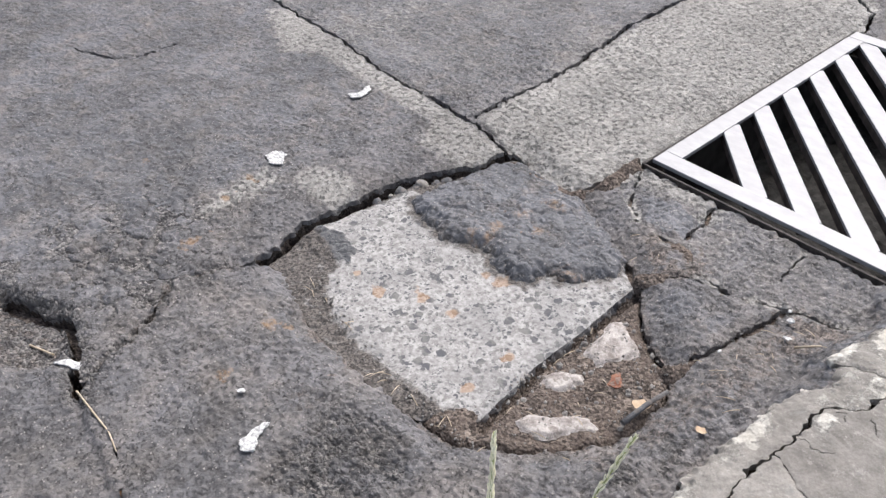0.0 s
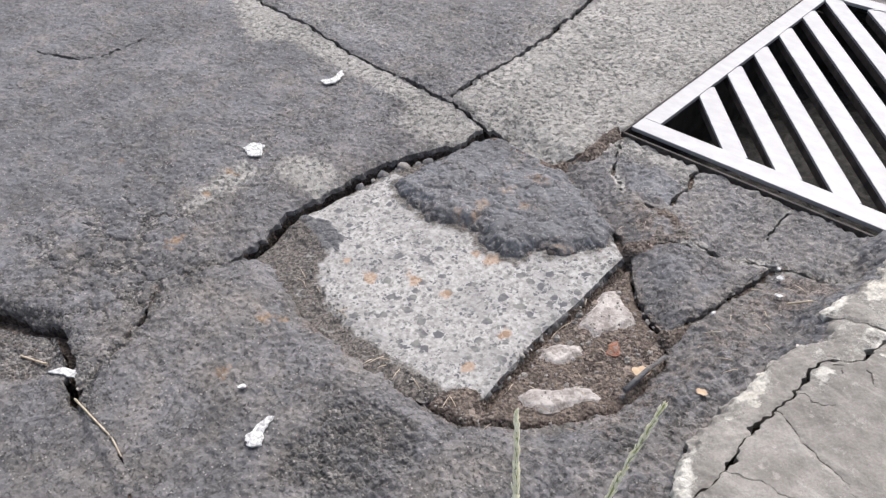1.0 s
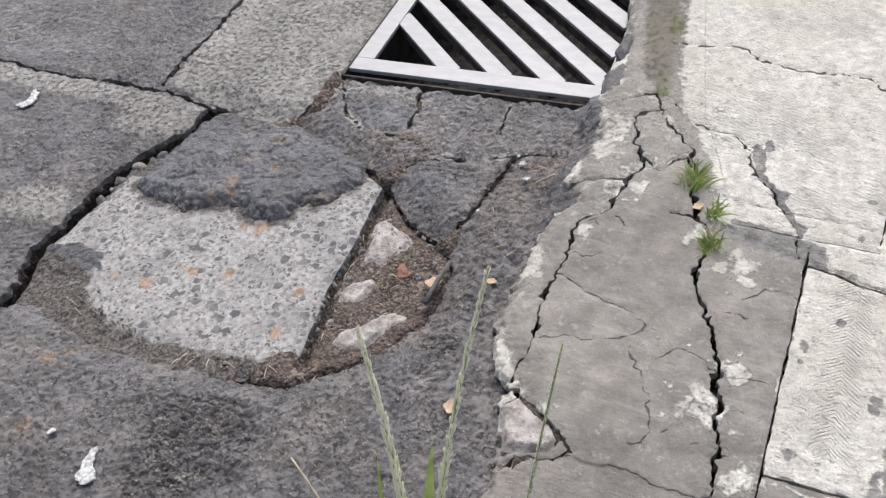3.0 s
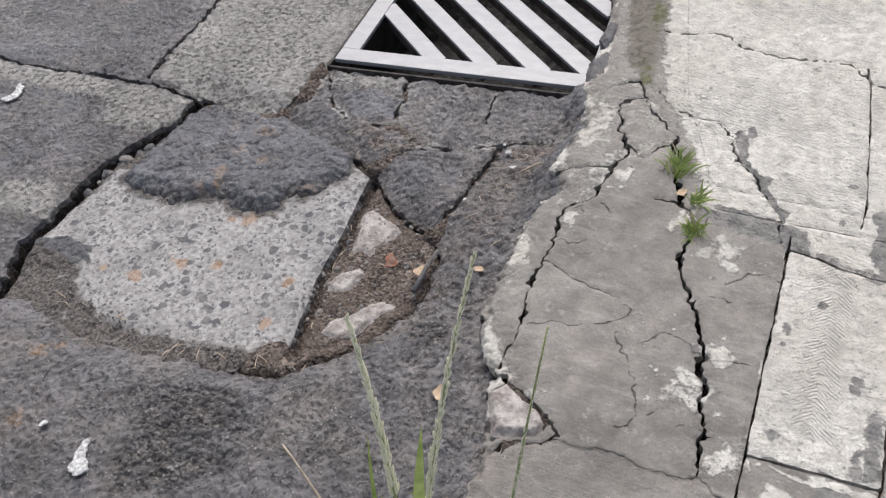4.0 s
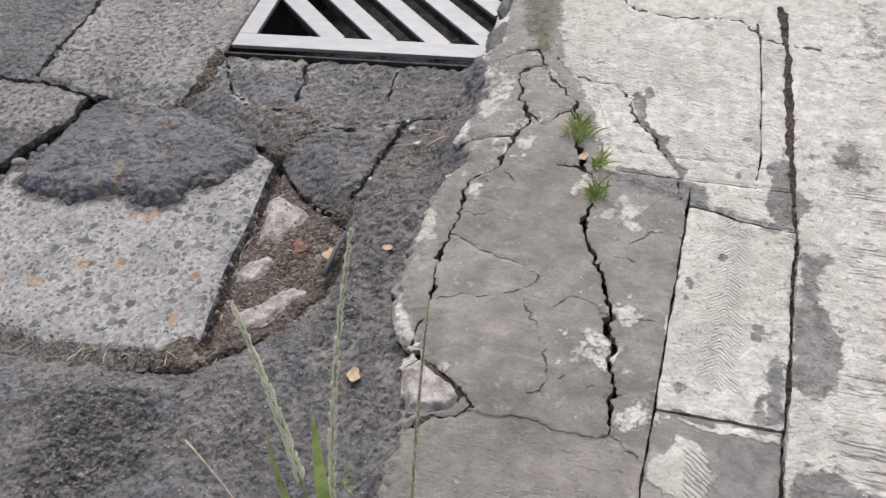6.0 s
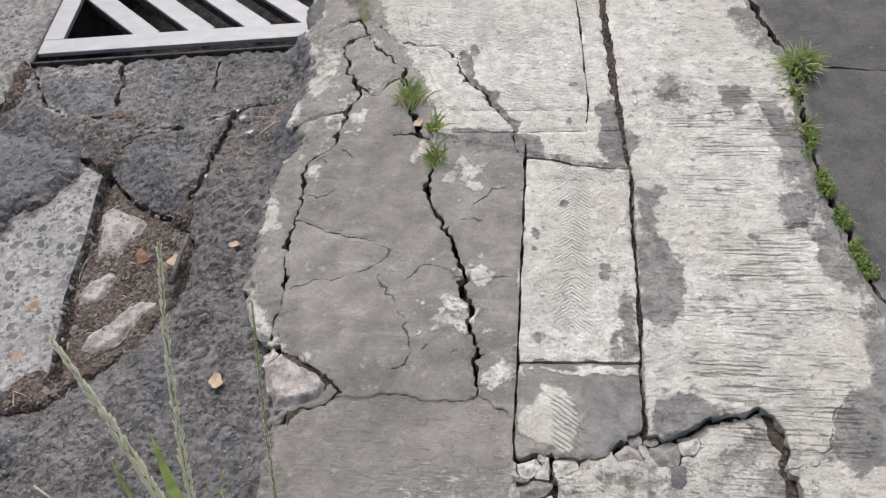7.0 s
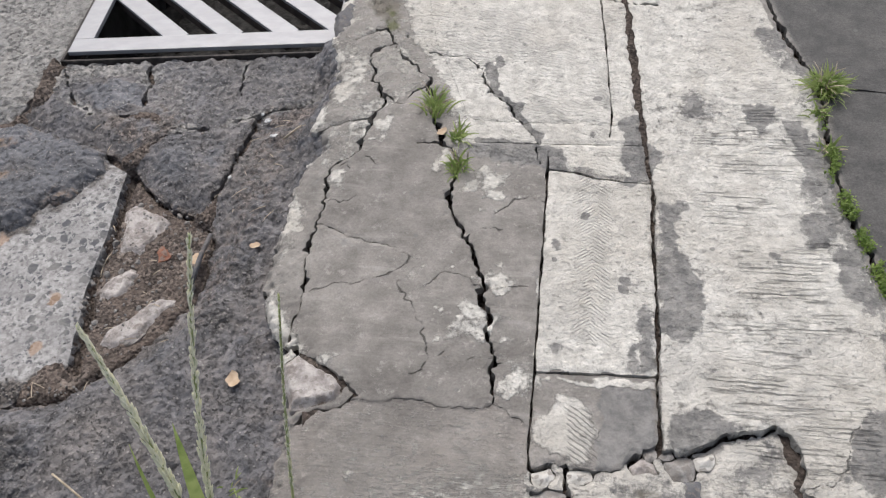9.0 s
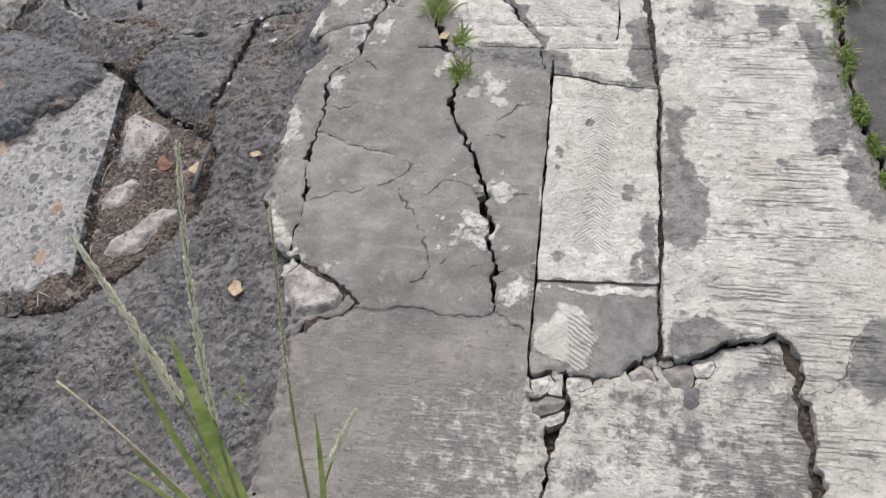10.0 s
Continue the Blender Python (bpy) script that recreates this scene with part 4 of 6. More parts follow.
def road():
    parent = tagged(new("road"), "worn dark asphalt road cracked into slabs around a pothole", "road", kind="structure")
    s = Sheet(span_steps((-4.0, -2.2, 0.009), (-2.2, -0.36, 0.0042)), span_steps((-1.0, -0.5, 0.008), (-0.5, 1.15, 0.0042), (1.15, 2.6, 0.0085)), 0.008)
    big, tail = s.line(BIG_CRACK), s.line(CRACK_TAIL)
    wide = 1 + 0.35 * fbm(s.x, s.y, 14, 3)
    pot = s.area(POT_AREA, 0.2)
    gap = np.minimum(-pot, big - 0.011 * wide)
    for pts, w in ((JOINT_A, 0.011), (JOINT_B, 0.015), (TWIG_CRACK, 0.0045), (STRIP_FRONT, 0.012), (HOLE_CRACK, 0.024), (CRACK_TAIL, 0.008), (FAR_CRACK_B, 0.012),
                   (SETT_A, 0.012), (SETT_B, 0.007), (SETT_C, 0.012), (SETT_D, 0.007), (SETT_E, 0.006), (WEDGE_A, 0.012), (WEDGE_B, 0.007)):
        gap = np.minimum(gap, s.line(pts) - 0.5 * w * wide)
    gap = np.minimum(gap, s.line(FAR_CRACK) - 0.009 * (wide - 0.5))
    gap = np.minimum(gap, -s.area(grate_outline(0.004)))
    gap = np.minimum(gap, 0.10 - s.area(KERB_AREA, 0.2))
    front = ease(s.area(FRONT_LAYER) / 0.016 + 0.5)
    rubble = ease(1 - np.hypot((s.x + 1.9) / 0.42, (s.y + 0.4) / 0.45))
    hole = ease(s.area(HOLE) / 0.07 + 0.3)
    conc = np.maximum.reduce([soft(s.area(CONC_A), 0.05), soft(s.area(CONC_B), 0.04), soft(s.area(CONC_C), 0.05), soft(s.area(CONC_D), 0.03)])
    crumb = np.maximum(ease(1 - np.hypot((s.x + 0.62) / 0.17, (s.y - 0.2) / 0.75)), ease(s.area(FRONT_ROUGH) / 0.03 + 0.5))
    far = ease((s.x + 2.35) / 0.5) * 0.6 + 0.4
    rough = 0.0044 * fbm(s.x, s.y, 70, 21, 3) * far + 0.0035 * np.abs(fbm(s.x, s.y, 26, 23, 2)) + (0.013 * rubble + 0.01 * ease(1 - tail / 0.1)) * (lumps(s.x + 0.035 * fbm(s.x, s.y, 11, 3), s.y + 0.035 * fbm(s.x, s.y, 11, 6), 15, 4) - 0.4) + 0.007 * crumb * (lumps(s.x + 0.008 * fbm(s.x, s.y, 25, 3), s.y, 42, 6) - 0.5)
    rough = rough * (1 - 0.55 * np.clip(conc, 0, 1)) + 0.0035 * fbm(s.x, s.y, 9, 41, 3)
    upper = np.clip(big / 0.1, 0, 1)
    z = 0.006 * fbm(s.x, s.y, 1.6, 51, 2) + rough + 0.017 * front - 0.055 * hole - 0.012 * rubble
    z = z - 0.036 * upper * ease(1 + pot / 0.11) ** 1.5 - 0.007 * ease(1 - gap / 0.018) * (0.6 + 0.6 * gnoise(s.x, s.y, 40, 61))
    z = z - 0.009 * ease(1 - big / 0.035)
    z = z - 0.01 * ease(s.area(FRONT_ROUGH) / 0.03 + 0.5) * (0.6 + 0.5 * np.abs(fbm(s.x, s.y, 40, 71)))
    gutter = ease(1 - (0.0 - s.area(KERB_AREA, 0.2)) / 0.15)
    z = z + 0.01 * gutter * fbm(s.x, s.y, 12, 81, 3) - 0.004 * ease(1 - tail / 0.02)
    settled = s.area(SETT_ZONE)
    # mortar fillet that slopes from the kerb into the gutter
    beside = 0.0 - s.area(KERB_AREA, 0.2)
    fillet = ease(1 - beside / (0.065 + 0.03 * gnoise(s.x, s.y, 9, 13))) * ease((s.y - 0.4) / 0.12)
    z = z + 0.05 * fillet - 0.006 * fillet * np.abs(fbm(s.x, s.y, 14, 97))
    coarse = ease(s.area(FRONT_ROUGH) / 0.04 + 0.4)
    z = z + 0.007 * coarse * (lumps(s.x + 0.01 * fbm(s.x, s.y, 20, 3), s.y, 48, 9) - 0.5) + 0.0035 * (lumps(s.x + 0.012 * fbm(s.x, s.y, 16, 3), s.y + 0.012 * fbm(s.x, s.y, 16, 8), 34, 12) - 0.6) * (1 - np.clip(conc, 0, 1))
    z = z + 0.006 * ease(s.area(SETT_TAR) / 0.02 + 0.4)
    bare = np.maximum.reduce([conc, -0.95 + 0.3 * gutter, -0.95 + 0.4 * crumb])
    bare = np.maximum(bare, soft(s.line(SETT_TOP) * -1 + 0.03, 0.05))
    bare = np.maximum(bare, -0.95 + 0.75 * ease(s.area(SETTS) / 0.03 + 0.5))
    setts = np.minimum.reduce([s.line(q) for q in (SETT_A, SETT_B, SETT_C, SETT_D, SETT_E)])
    bare = np.maximum(bare, -0.95 + 1.75 * ease(1.1 - setts / 0.028) * np.clip(0.75 + 0.9 * gnoise(s.x, s.y, 11, 37), 0, 1))
    bare = np.where(s.area(BETWEEN) > 0, np.maximum(bare, -0.22 + 0.3 * gnoise(s.x, s.y, 3, 17)), bare)
    bare = np.where(s.area(SETT_TAR) > -0.006, -1.0, bare)
    bare = np.where(fillet > 0.25, -1.0, bare)
    tar = np.maximum.reduce([fillet, ease(s.area(SETT_TAR) / 0.015 + 0.5), ease(s.area(FRONT_LAYER) / 0.06) * ease(1 + pot / 0.14), 0.6 * rubble, 0.8 * ease(settled / 0.04), 0.25 + 0.4 * ease((-1.75 - s.x) / 0.3) * (conc < 0)])
    dirt = np.maximum.reduce([0.75 * s.spots(DIRT_SPOT, 0.05), 0.5 * ease(1 - tail / 0.035), 0.4 * hole, 0.45 * ease(1 - s.line(WEDGE_A) / 0.035),
                              0.6 * ease(1 + pot / 0.03) * upper, 0.42 * ease(s.area(BROWN_FRONT) / 0.06 + 0.3), 0.45 * ease(1 - s.line(STRIP_FRONT) / 0.025), 0.3 * ease(1 - s.line(SETT_E) / 0.05), 0.35 * gutter, 0.5 * ease(s.area(GUTTER_DIRT) / 0.08 + 0.2)])
    creased = (1 - lumps(s.x + 0.035 * fbm(s.x, s.y, 11, 3), s.y + 0.035 * fbm(s.x, s.y, 11, 6), 15, 4)) * (0.5 + 1.3 * gnoise(s.x, s.y, 9, 77)) + 0.5 * ease(2 * gnoise(s.x, s.y, 12, 79) - 0.2)
    grit = np.maximum.reduce([np.clip(2.2 * rubble, 0, 1) * np.clip(1.3 * creased, 0, 0.9), 0.75 * ease(1 - tail / 0.05), 0.7 * hole, 0.75 * ease(1 - s.line(HOLE_CRACK) / 0.09),
                              0.6 * crumb * np.clip(0.4 + creased, 0, 1), 0.72 * ease(s.area(FRONT_ROUGH) / 0.05) * np.clip(0.55 + gnoise(s.x, s.y, 14, 83), 0, 1), 0.6 * ease(1 - s.line(WEDGE_A) / 0.03), 0.5 * ease(1 + pot / 0.02) * upper])
    ROAD_TOP.append((s, z))
    attrs = {"bare": bare, "tar": tar, "crumb": grit, "dirt": dirt, "rust": s.spots(RUST, 0.022), "coarse": coarse}
    pieces(s, gap, z, attrs, 0.075, "road_slab", ASPHALT, parent, jitter=0.006, soil_shade=CRACK_SOIL_SHADE)
    outer = [(-60, -60, -4.0, 60), (-4.0, -60, -0.4, -1.0), (-4.0, 2.6, -0.4, 60)]
    verts, faces = [], []
    for x0, y0, x1, y1 in outer:
        n = len(verts)
        verts += [(x0, y0, 0), (x1, y0, 0), (x1, y1, 0), (x0, y1, 0)]
        faces.append((n, n + 1, n + 2, n + 3))
    n = len(verts)
    mesh_object("road_beyond", verts, faces, ASPHALT, parent, attrs={"bare": [-0.9] * n, "tar": [0.25] * n})
    return parent


def road_bed():
    """Dark soil and gravel at the bottom of the joints and in the pothole."""
    s = Sheet(span_steps((-3.4, -1.85, 0.03), (-1.85, -0.6, 0.006)), span_steps((-0.9, -0.25, 0.02), (-0.25, 0.95, 0.006), (0.95, 2.3, 0.03)))
    pot = ease(s.area(POT_AREA) / 0.03 + 0.3)
    strip = ease(1 - s.line(STRIP_FRONT) / 0.05)
    near = ease((s.x + 1.07) / 0.12) * pot
    fill = np.minimum.reduce([s.line(q) for q in (SETT_A, SETT_B, SETT_C, SETT_D, SETT_E, WEDGE_A, WEDGE_B)])
    z = -0.066 + 0.042 * ease(1.3 - fill / 0.03) - 0.03 * ease(1 - s.line(BIG_CRACK) / 0.05) + 0.0295 * near + 0.008 * ease((0.05 - s.y) / 0.1) * pot + 0.042 * strip + 0.006 * fbm(s.x, s.y, 16, 5, 3) + 0.0045 * np.abs(fbm(s.x, s.y, 60, 9, 3))
    z = z - 0.036 * ease(1.25 - s.line([(x + 0.011, y) for x, y in OLD_SLAB[3:7]]) / 0.014)
    z = z + 0.028 * ease(1 - np.hypot(s.x + 1.0, s.y - 0.66) / 0.14)
    ob = pieces(s, np.minimum(np.full(s.x.shape, 0.05), -s.area(grate_outline(0.01))), z, {}, 0.02, "road_bed", SOIL, None)[0]
    return tagged(ob, "brown soil and grit in the pothole and joints", "soil", kind="structure")


def pavement():
    parent = tagged(new("pavement"), "cracked grey and pale concrete pavement with a broken kerb", "pavement", kind="structure")
    s = Sheet(span_steps((-0.72, 0.64, 0.0025), (0.64, 1.3, 0.012)), span_steps((-0.9, -0.46, 0.012), (-0.46, 1.0, 0.0025), (1.0, 1.75, 0.006)), 0.0065)
    wide = np.clip(0.75 + 0.7 * fbm(s.x, s.y, 16, 3), 0.5, 1.6)
    kerb = s.area(KERB_AREA, 0.3, ragged=1.7) + 0.004 * fbm(s.x, s.y, 35, 29, 3)
    gap = kerb.copy()
    for pts, w in ((K_SPINE, 0.008), (K_SIDE, 0.005), (K_BLOCK, 0.0055), (K_BLOCK_B, 0.006), (K_BOW[:5], 0.003), (K_MAIN, 0.0105), (K_CROSS[1:], 0.005), (K_TOE, 0.006),
                   (PLATE_L, 0.0055), (PLATE_TOP, 0.0045), (PLATE_BOT, 0.0055), (DIAG, 0.005), (GROOVE, 0.0045), (TOP_CRACK, 0.008),
                   (EDGE_R, 0.012), (EDGE_CROSS, 0.006), (BREAK[:6], 0.003), (BREAK[5:11], 0.006), (BREAK_W, 0.003), ([(0.07, -0.152)] + LOW_SPLIT[2:] + [(0.03, -0.95)], 0.006), (BREAK[10:] + [(0.452, -0.95)], 0.015), (STEP_B, 0.003)):
        ragged = 0.2 if pts in (PLATE_L, PLATE_TOP, PLATE_BOT, GROOVE, STEP_B, EDGE_CROSS) else 1.6 if pts in (K_SPINE, K_MAIN, K_TOE) else 1.2
        gap = np.minimum(gap, s.line(pts, ragged=ragged) - 0.5 * w * wide)
    channel = 0.0045 + 0.006 * ease((s.y - 0.42) / 0.4)
    gap = np.minimum(gap, s.line(PLATE_R, ragged=0.4) - channel * wide)
    gap = np.minimum(gap, -s.area(TOE_ROCK))
    gap = np.minimum(gap, -s.area(WEDGE_HOLE))
    for outline in RUBBLE:
        gap = np.minimum(gap, -0.001 - s.area(outline))
    hair = np.maximum.reduce([(1.0 - s.line(q, ragged=1.2) / 0.0028) * np.clip(0.85 + 0.6 * gnoise(s.x, s.y, 25, 31), 0, 1) for q in HAIRS + [K_BOW]])
    # STEP_A gets a dark line too, painting the shade along its edge
    hair = np.maximum(hair, 0.62 - np.minimum.reduce([s.line(q, ragged=0.25) for q in SOFT_HAIRS + [STEP_A]] + [s.line(K_LOW, ragged=1.0)]) / 0.006)
    hair = np.clip(hair, 0, 1)
    sunk = s.area(SUNK)
    low = s.area(LOWER)
    plate = s.area(WHITE_PLATE)
    z = 0.07 + 0.0035 * fbm(s.x, s.y, 3, 5, 2) + 0.0011 * fbm(s.x, s.y, 30, 9, 3) + 0.0005 * fbm(s.x, s.y, 140, 19, 2)
    z = z - (0.004 + 0.01 * ease((s.x - 0.22) / 0.07)) * ease(sunk / 0.005 + 0.5) - 0.004 * ease(low / 0.008 + 0.5) * (sunk < 0) - 0.0008 * hair
    z = z - 0.0028 * ease(1 - gap / 0.01) - 0.013 * ease(1 - kerb / 0.026) ** 2 * (0.8 + 0.8 * gnoise(s.x, s.y, 20, 7)) - 0.012 * ease(1 - kerb / 0.09)
    z = z - 0.003 * ease(1 - s.line(STEP_A) / 0.008) - 0.004 * ease(s.area(DIAG_FILL) / 0.006)
    z = z - 0.002 * np.clip(1 - np.abs(s.area(DRAIN)) / 0.006, 0, 1) + 0.002 * ease(s.area(DRAIN) / 0.01)
    strip = ease((s.x - JOINT_X(s.y)) / 0.02) * ease((0.575 - s.x) / 0.04)
    swirl = 0.4 * np.sin(2 * np.pi * (s.y * 112 + 0.9 * fbm(s.x, s.y, 4, 33))) * (s.x > 0.27) * strip
    z = z + 0.0005 * swirl * ease(0.5 + 1.6 * fbm(s.x, s.y, 5, 27))
    up = soft(s.area(WHITE_UP), 0.03)
    inner = ease(np.minimum(s.x - JOINT_X(s.y) + 0.002, EDGE_LINE(s.y) - 0.01 - s.x) / 0.012)
    strip_white = (0.44 + 0.25 * fbm(s.x, s.y, 5, 57)) * (2 * inner - 1)
    white = np.maximum.reduce([0.58 * up, soft(plate, 0.006), soft(s.area(BARE_A), 0.02), soft(s.area(BARE_A2), 0.01), strip_white])
    lower_white = np.where((low > 0) & (sunk <= 0), -0.2 + 0.26 * ease((s.x + 0.35) / 0.3) * ease((-0.14 - s.y) / 0.1), -1.0)
    white = np.where(sunk > 0, 0.34 + 0.35 * gnoise(s.x, s.y, 4, 12), np.maximum(white, lower_white))
    pale_spots = s.spots(PALE_SPOTS, 0.04) * 1.05 - 0.75
    rim = -0.75 + 1.75 * ease(1.3 - kerb / 0.05) * (0.42 + 1.0 * gnoise(s.x, s.y, 7, 44))
    white = np.maximum.reduce([white, pale_spots, np.where(low > 0, -1, rim), -0.72 + 0.6 * ease((s.y - 0.66) / 0.1) * (s.x < -0.28)])
    white = np.maximum(white, np.where(s.area(KERB_PALE) > 0, 0.0 + 0.4 * gnoise(s.x, s.y, 9, 71), -1.0))
    white = np.where(s.x > EDGE_LINE(s.y), -1.0, white)
    dark_slab = ease((s.x - EDGE_LINE(s.y)) / 0.02)
    stain = np.maximum.reduce([soft(s.area(q), 0.022) for q in (STAIN_A, STAIN_B, STAIN_C, STAIN_D, STAIN_E, DRAIN, PATCH_SM, STAIN_F, DARK_STEP, STAIN_G, STAIN_H)] + [1.3 * soft(s.area(q), 0.01) for q in (DIAG_SPOT, DIAG_FILL, DARK_STEP, STAIN_C)] + [ soft(s.area(STAIN_MOTTLE), 0.05) - 0.45])
    stain = np.maximum.reduce([stain, s.spots(DARK_SPOTS, 0.013) - 0.55, soft(s.area(BELOW_PLATE), 0.02), 1.2 * dark_slab - 1])
    stain = np.maximum(stain, 0.8 * ease((s.x - EDGE_LINE(s.y) + 0.09) / 0.04) * ease((EDGE_LINE(s.y) - s.x) / 0.02) * (0.75 + gnoise(s.x, s.y, 7, 55)) - 0.4)
    stain = np.maximum(stain, np.where(sunk > 0, 0.1 * soft(s.area(BROWN_PATCH), 0.02), -1))
    stain = np.where(s.area(BARE_A) > 0, -1, stain)
    stain = np.where(s.area(BARE_A2) > 0, -1, stain)
    comb = strip * ease((s.x - 0.3 + 0.1 * gnoise(s.x, s.y, 5, 66)) / 0.05) * ease((0.95 - s.y) / 0.3)
    broom = np.where(sunk > 0, 0.8, np.where(low > 0, 0.65, 0.12))
    dirt = np.maximum.reduce([0.85 * ease(s.area(MOSS_DIRT) / 0.05 + 0.4), 0.55 * ease(1.2 - s.line(MOSS_LINE) / 0.05), 0.3 * ease(s.area(DIAG_FILL) / 0.01 + 0.5), 0.5 * ease(1 - s.line(PLATE_R) / 0.02), 0.35 * ease(1 - gap / 0.008), 0.55 * ease(s.area(BROWN_PATCH) / 0.02),
                              0.4 * ease(1 - s.line(BREAK) / 0.04) * (sunk > 0)])
    moss = np.maximum(1.05 * ease(1.1 - s.line(MOSS_LINE) / 0.035) * np.clip(0.65 + 1.1 * gnoise(s.x, s.y, 9, 91), 0, 1), 0.35 * ease(1 - s.line(EDGE_R) / 0.03))
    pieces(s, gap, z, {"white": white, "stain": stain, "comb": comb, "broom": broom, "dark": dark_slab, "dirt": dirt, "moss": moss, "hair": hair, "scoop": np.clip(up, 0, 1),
                           "rake": ease(s.area(RAKE) / 0.008 + 0.5), "herring": ease(s.area(HERRING) / 0.012 + 0.4)}, 0.085, "pavement_slab", CEMENT, parent, jitter=0.007, least=50, soil_shade=CRACK_SOIL_SHADE)
    verts, faces = [], []
    for x0, y0, x1, y1 in [(1.3, -60, 60, 60), (-0.42, -60, 1.3, -0.9), (-0.62, 1.75, 1.3, 60)]:
        n = len(verts)
        verts += [(x0, y0, 0.07), (x1, y0, 0.07), (x1, y1, 0.07), (x0, y1, 0.07)]
        faces.append((n, n + 1, n + 2, n + 3))
    n = len(verts)
    mesh_object("pavement_beyond", verts, faces, CEMENT, parent, attrs={"white": [-0.9] * 4 + [-0.1] * 4 + [0.5] * 4, "stain": [-1.0] * n, "dark": [1.0] * 4 + [0.0] * 8, "broom": [0.1] * 4 + [0.7] * 4 + [0.1] * 4})
    b = Sheet(span_steps((-0.6, 0.7, 0.008), (0.7, 1.3, 0.05)), span_steps((-0.9, -0.5, 0.03), (-0.5, 1.75, 0.008)))
    zb = 0.043 - 0.004 * ease(b.area(LOWER) / 0.02 + 0.5) - 0.009 * ease(b.area(SUNK) / 0.02 + 0.5) + 0.004 * fbm(b.x, b.y, 25, 3) + (0.008 + 0.016 * ease((b.y - 0.42) / 0.2)) * ease(1 - b.line(PLATE_R) / 0.05) - 0.018 * ease(1 - b.line(K_MAIN) / 0.04) - 0.01 * ease(1 - b.line(K_SPINE) / 0.04)
    zb = np.maximum(zb, 0.036 * ease(1.4 - b.line(BREAK) / 0.03) + 0.003 * fbm(b.x, b.y, 40, 7))
    zb = np.maximum(zb, 0.052 * ease(1.4 - b.line(BREAK[10:] + [(0.452, -0.95)]) / 0.03) + 0.004 * fbm(b.x, b.y, 40, 17))
    zb = np.maximum(zb, 0.0625 * ease(1.4 - np.minimum(b.line(K_LOW), b.line(K_TOE)) / 0.03) + 0.003 * fbm(b.x, b.y, 40, 9))
    bed = pieces(b, b.area(KERB_AREA) - 0.035, zb, {}, 0.02, "pavement_bed", CRACK_SOIL_SHADE, None)[0]
    tagged(bed, "dark soil in the cracks of the pavement", "soil", kind="structure")
    return parent


# ---- steel grate over its pit ----
GRATE_AT = pose(-1.316, 0.908, 0, 0, 0, 4.6)


def grate_outline(extra=0.0):
    w, d, e = 0.8, 1.135, extra
    return [tuple((GRATE_AT @ Vector((x, y, 0)))[:2]) for x, y in ((-e, -e), (w + e, -e), (w + e, d + e), (-e, d + e))]


def bar_mesh(name, a, b, width, z0, z1, material, parent, label="", ends=None):
    """A flat bar with softened edges from a to b, cut at each end along the given x or y of its frame."""
    a, b = Vector(a), Vector(b)
    along = (b - a).normalized()
    side = Vector((-along.y, along.x)) * width / 2
    bm = bmesh.new()
    ring = [bm.verts.new((*p, z0)) for p in (a - side, b - side, b + side, a + side)]
    face = bm.faces.new(ring)
    up = bmesh.ops.extrude_face_region(bm, geom=[face])
    bmesh.ops.translate(bm, vec=(0, 0, z1 - z0), verts=[v for v in up["geom"] if isinstance(v, bmesh.types.BMVert)])
    bmesh.ops.recalc_face_normals(bm, faces=bm.faces)
    bmesh.ops.bevel(bm, geom=bm.edges[:], offset=0.0022, segments=2, affect="EDGES", profile=0.6)
    return part(name, bm, material, parent, label)


def part(name, bm, material, parent, label=""):
    me = bpy.data.meshes.new(name)
    bm.to_mesh(me)
    bm.free()
    me.materials.append(material)
    ob = new(name, me)
    ob.parent = parent
    if label:
        ob["label"] = label
    return ob


def weld_bead(at, z, parent):
    """A low lump of weld where a slat meets the frame."""
    bm = bmesh.new()
    bmesh.ops.create_icosphere(bm, subdivisions=2, radius=0.012)
    for v in bm.verts:
        v.co *= 1 + 0.5 * noise.noise(v.co * 90 + Vector((at[0] * 40, at[1] * 40, 0)))
        v.co.z *= 0.22
        v.co += Vector((at[0], at[1], z))
    return part("weld", bm, STEEL, parent, "dull grey weld bead")


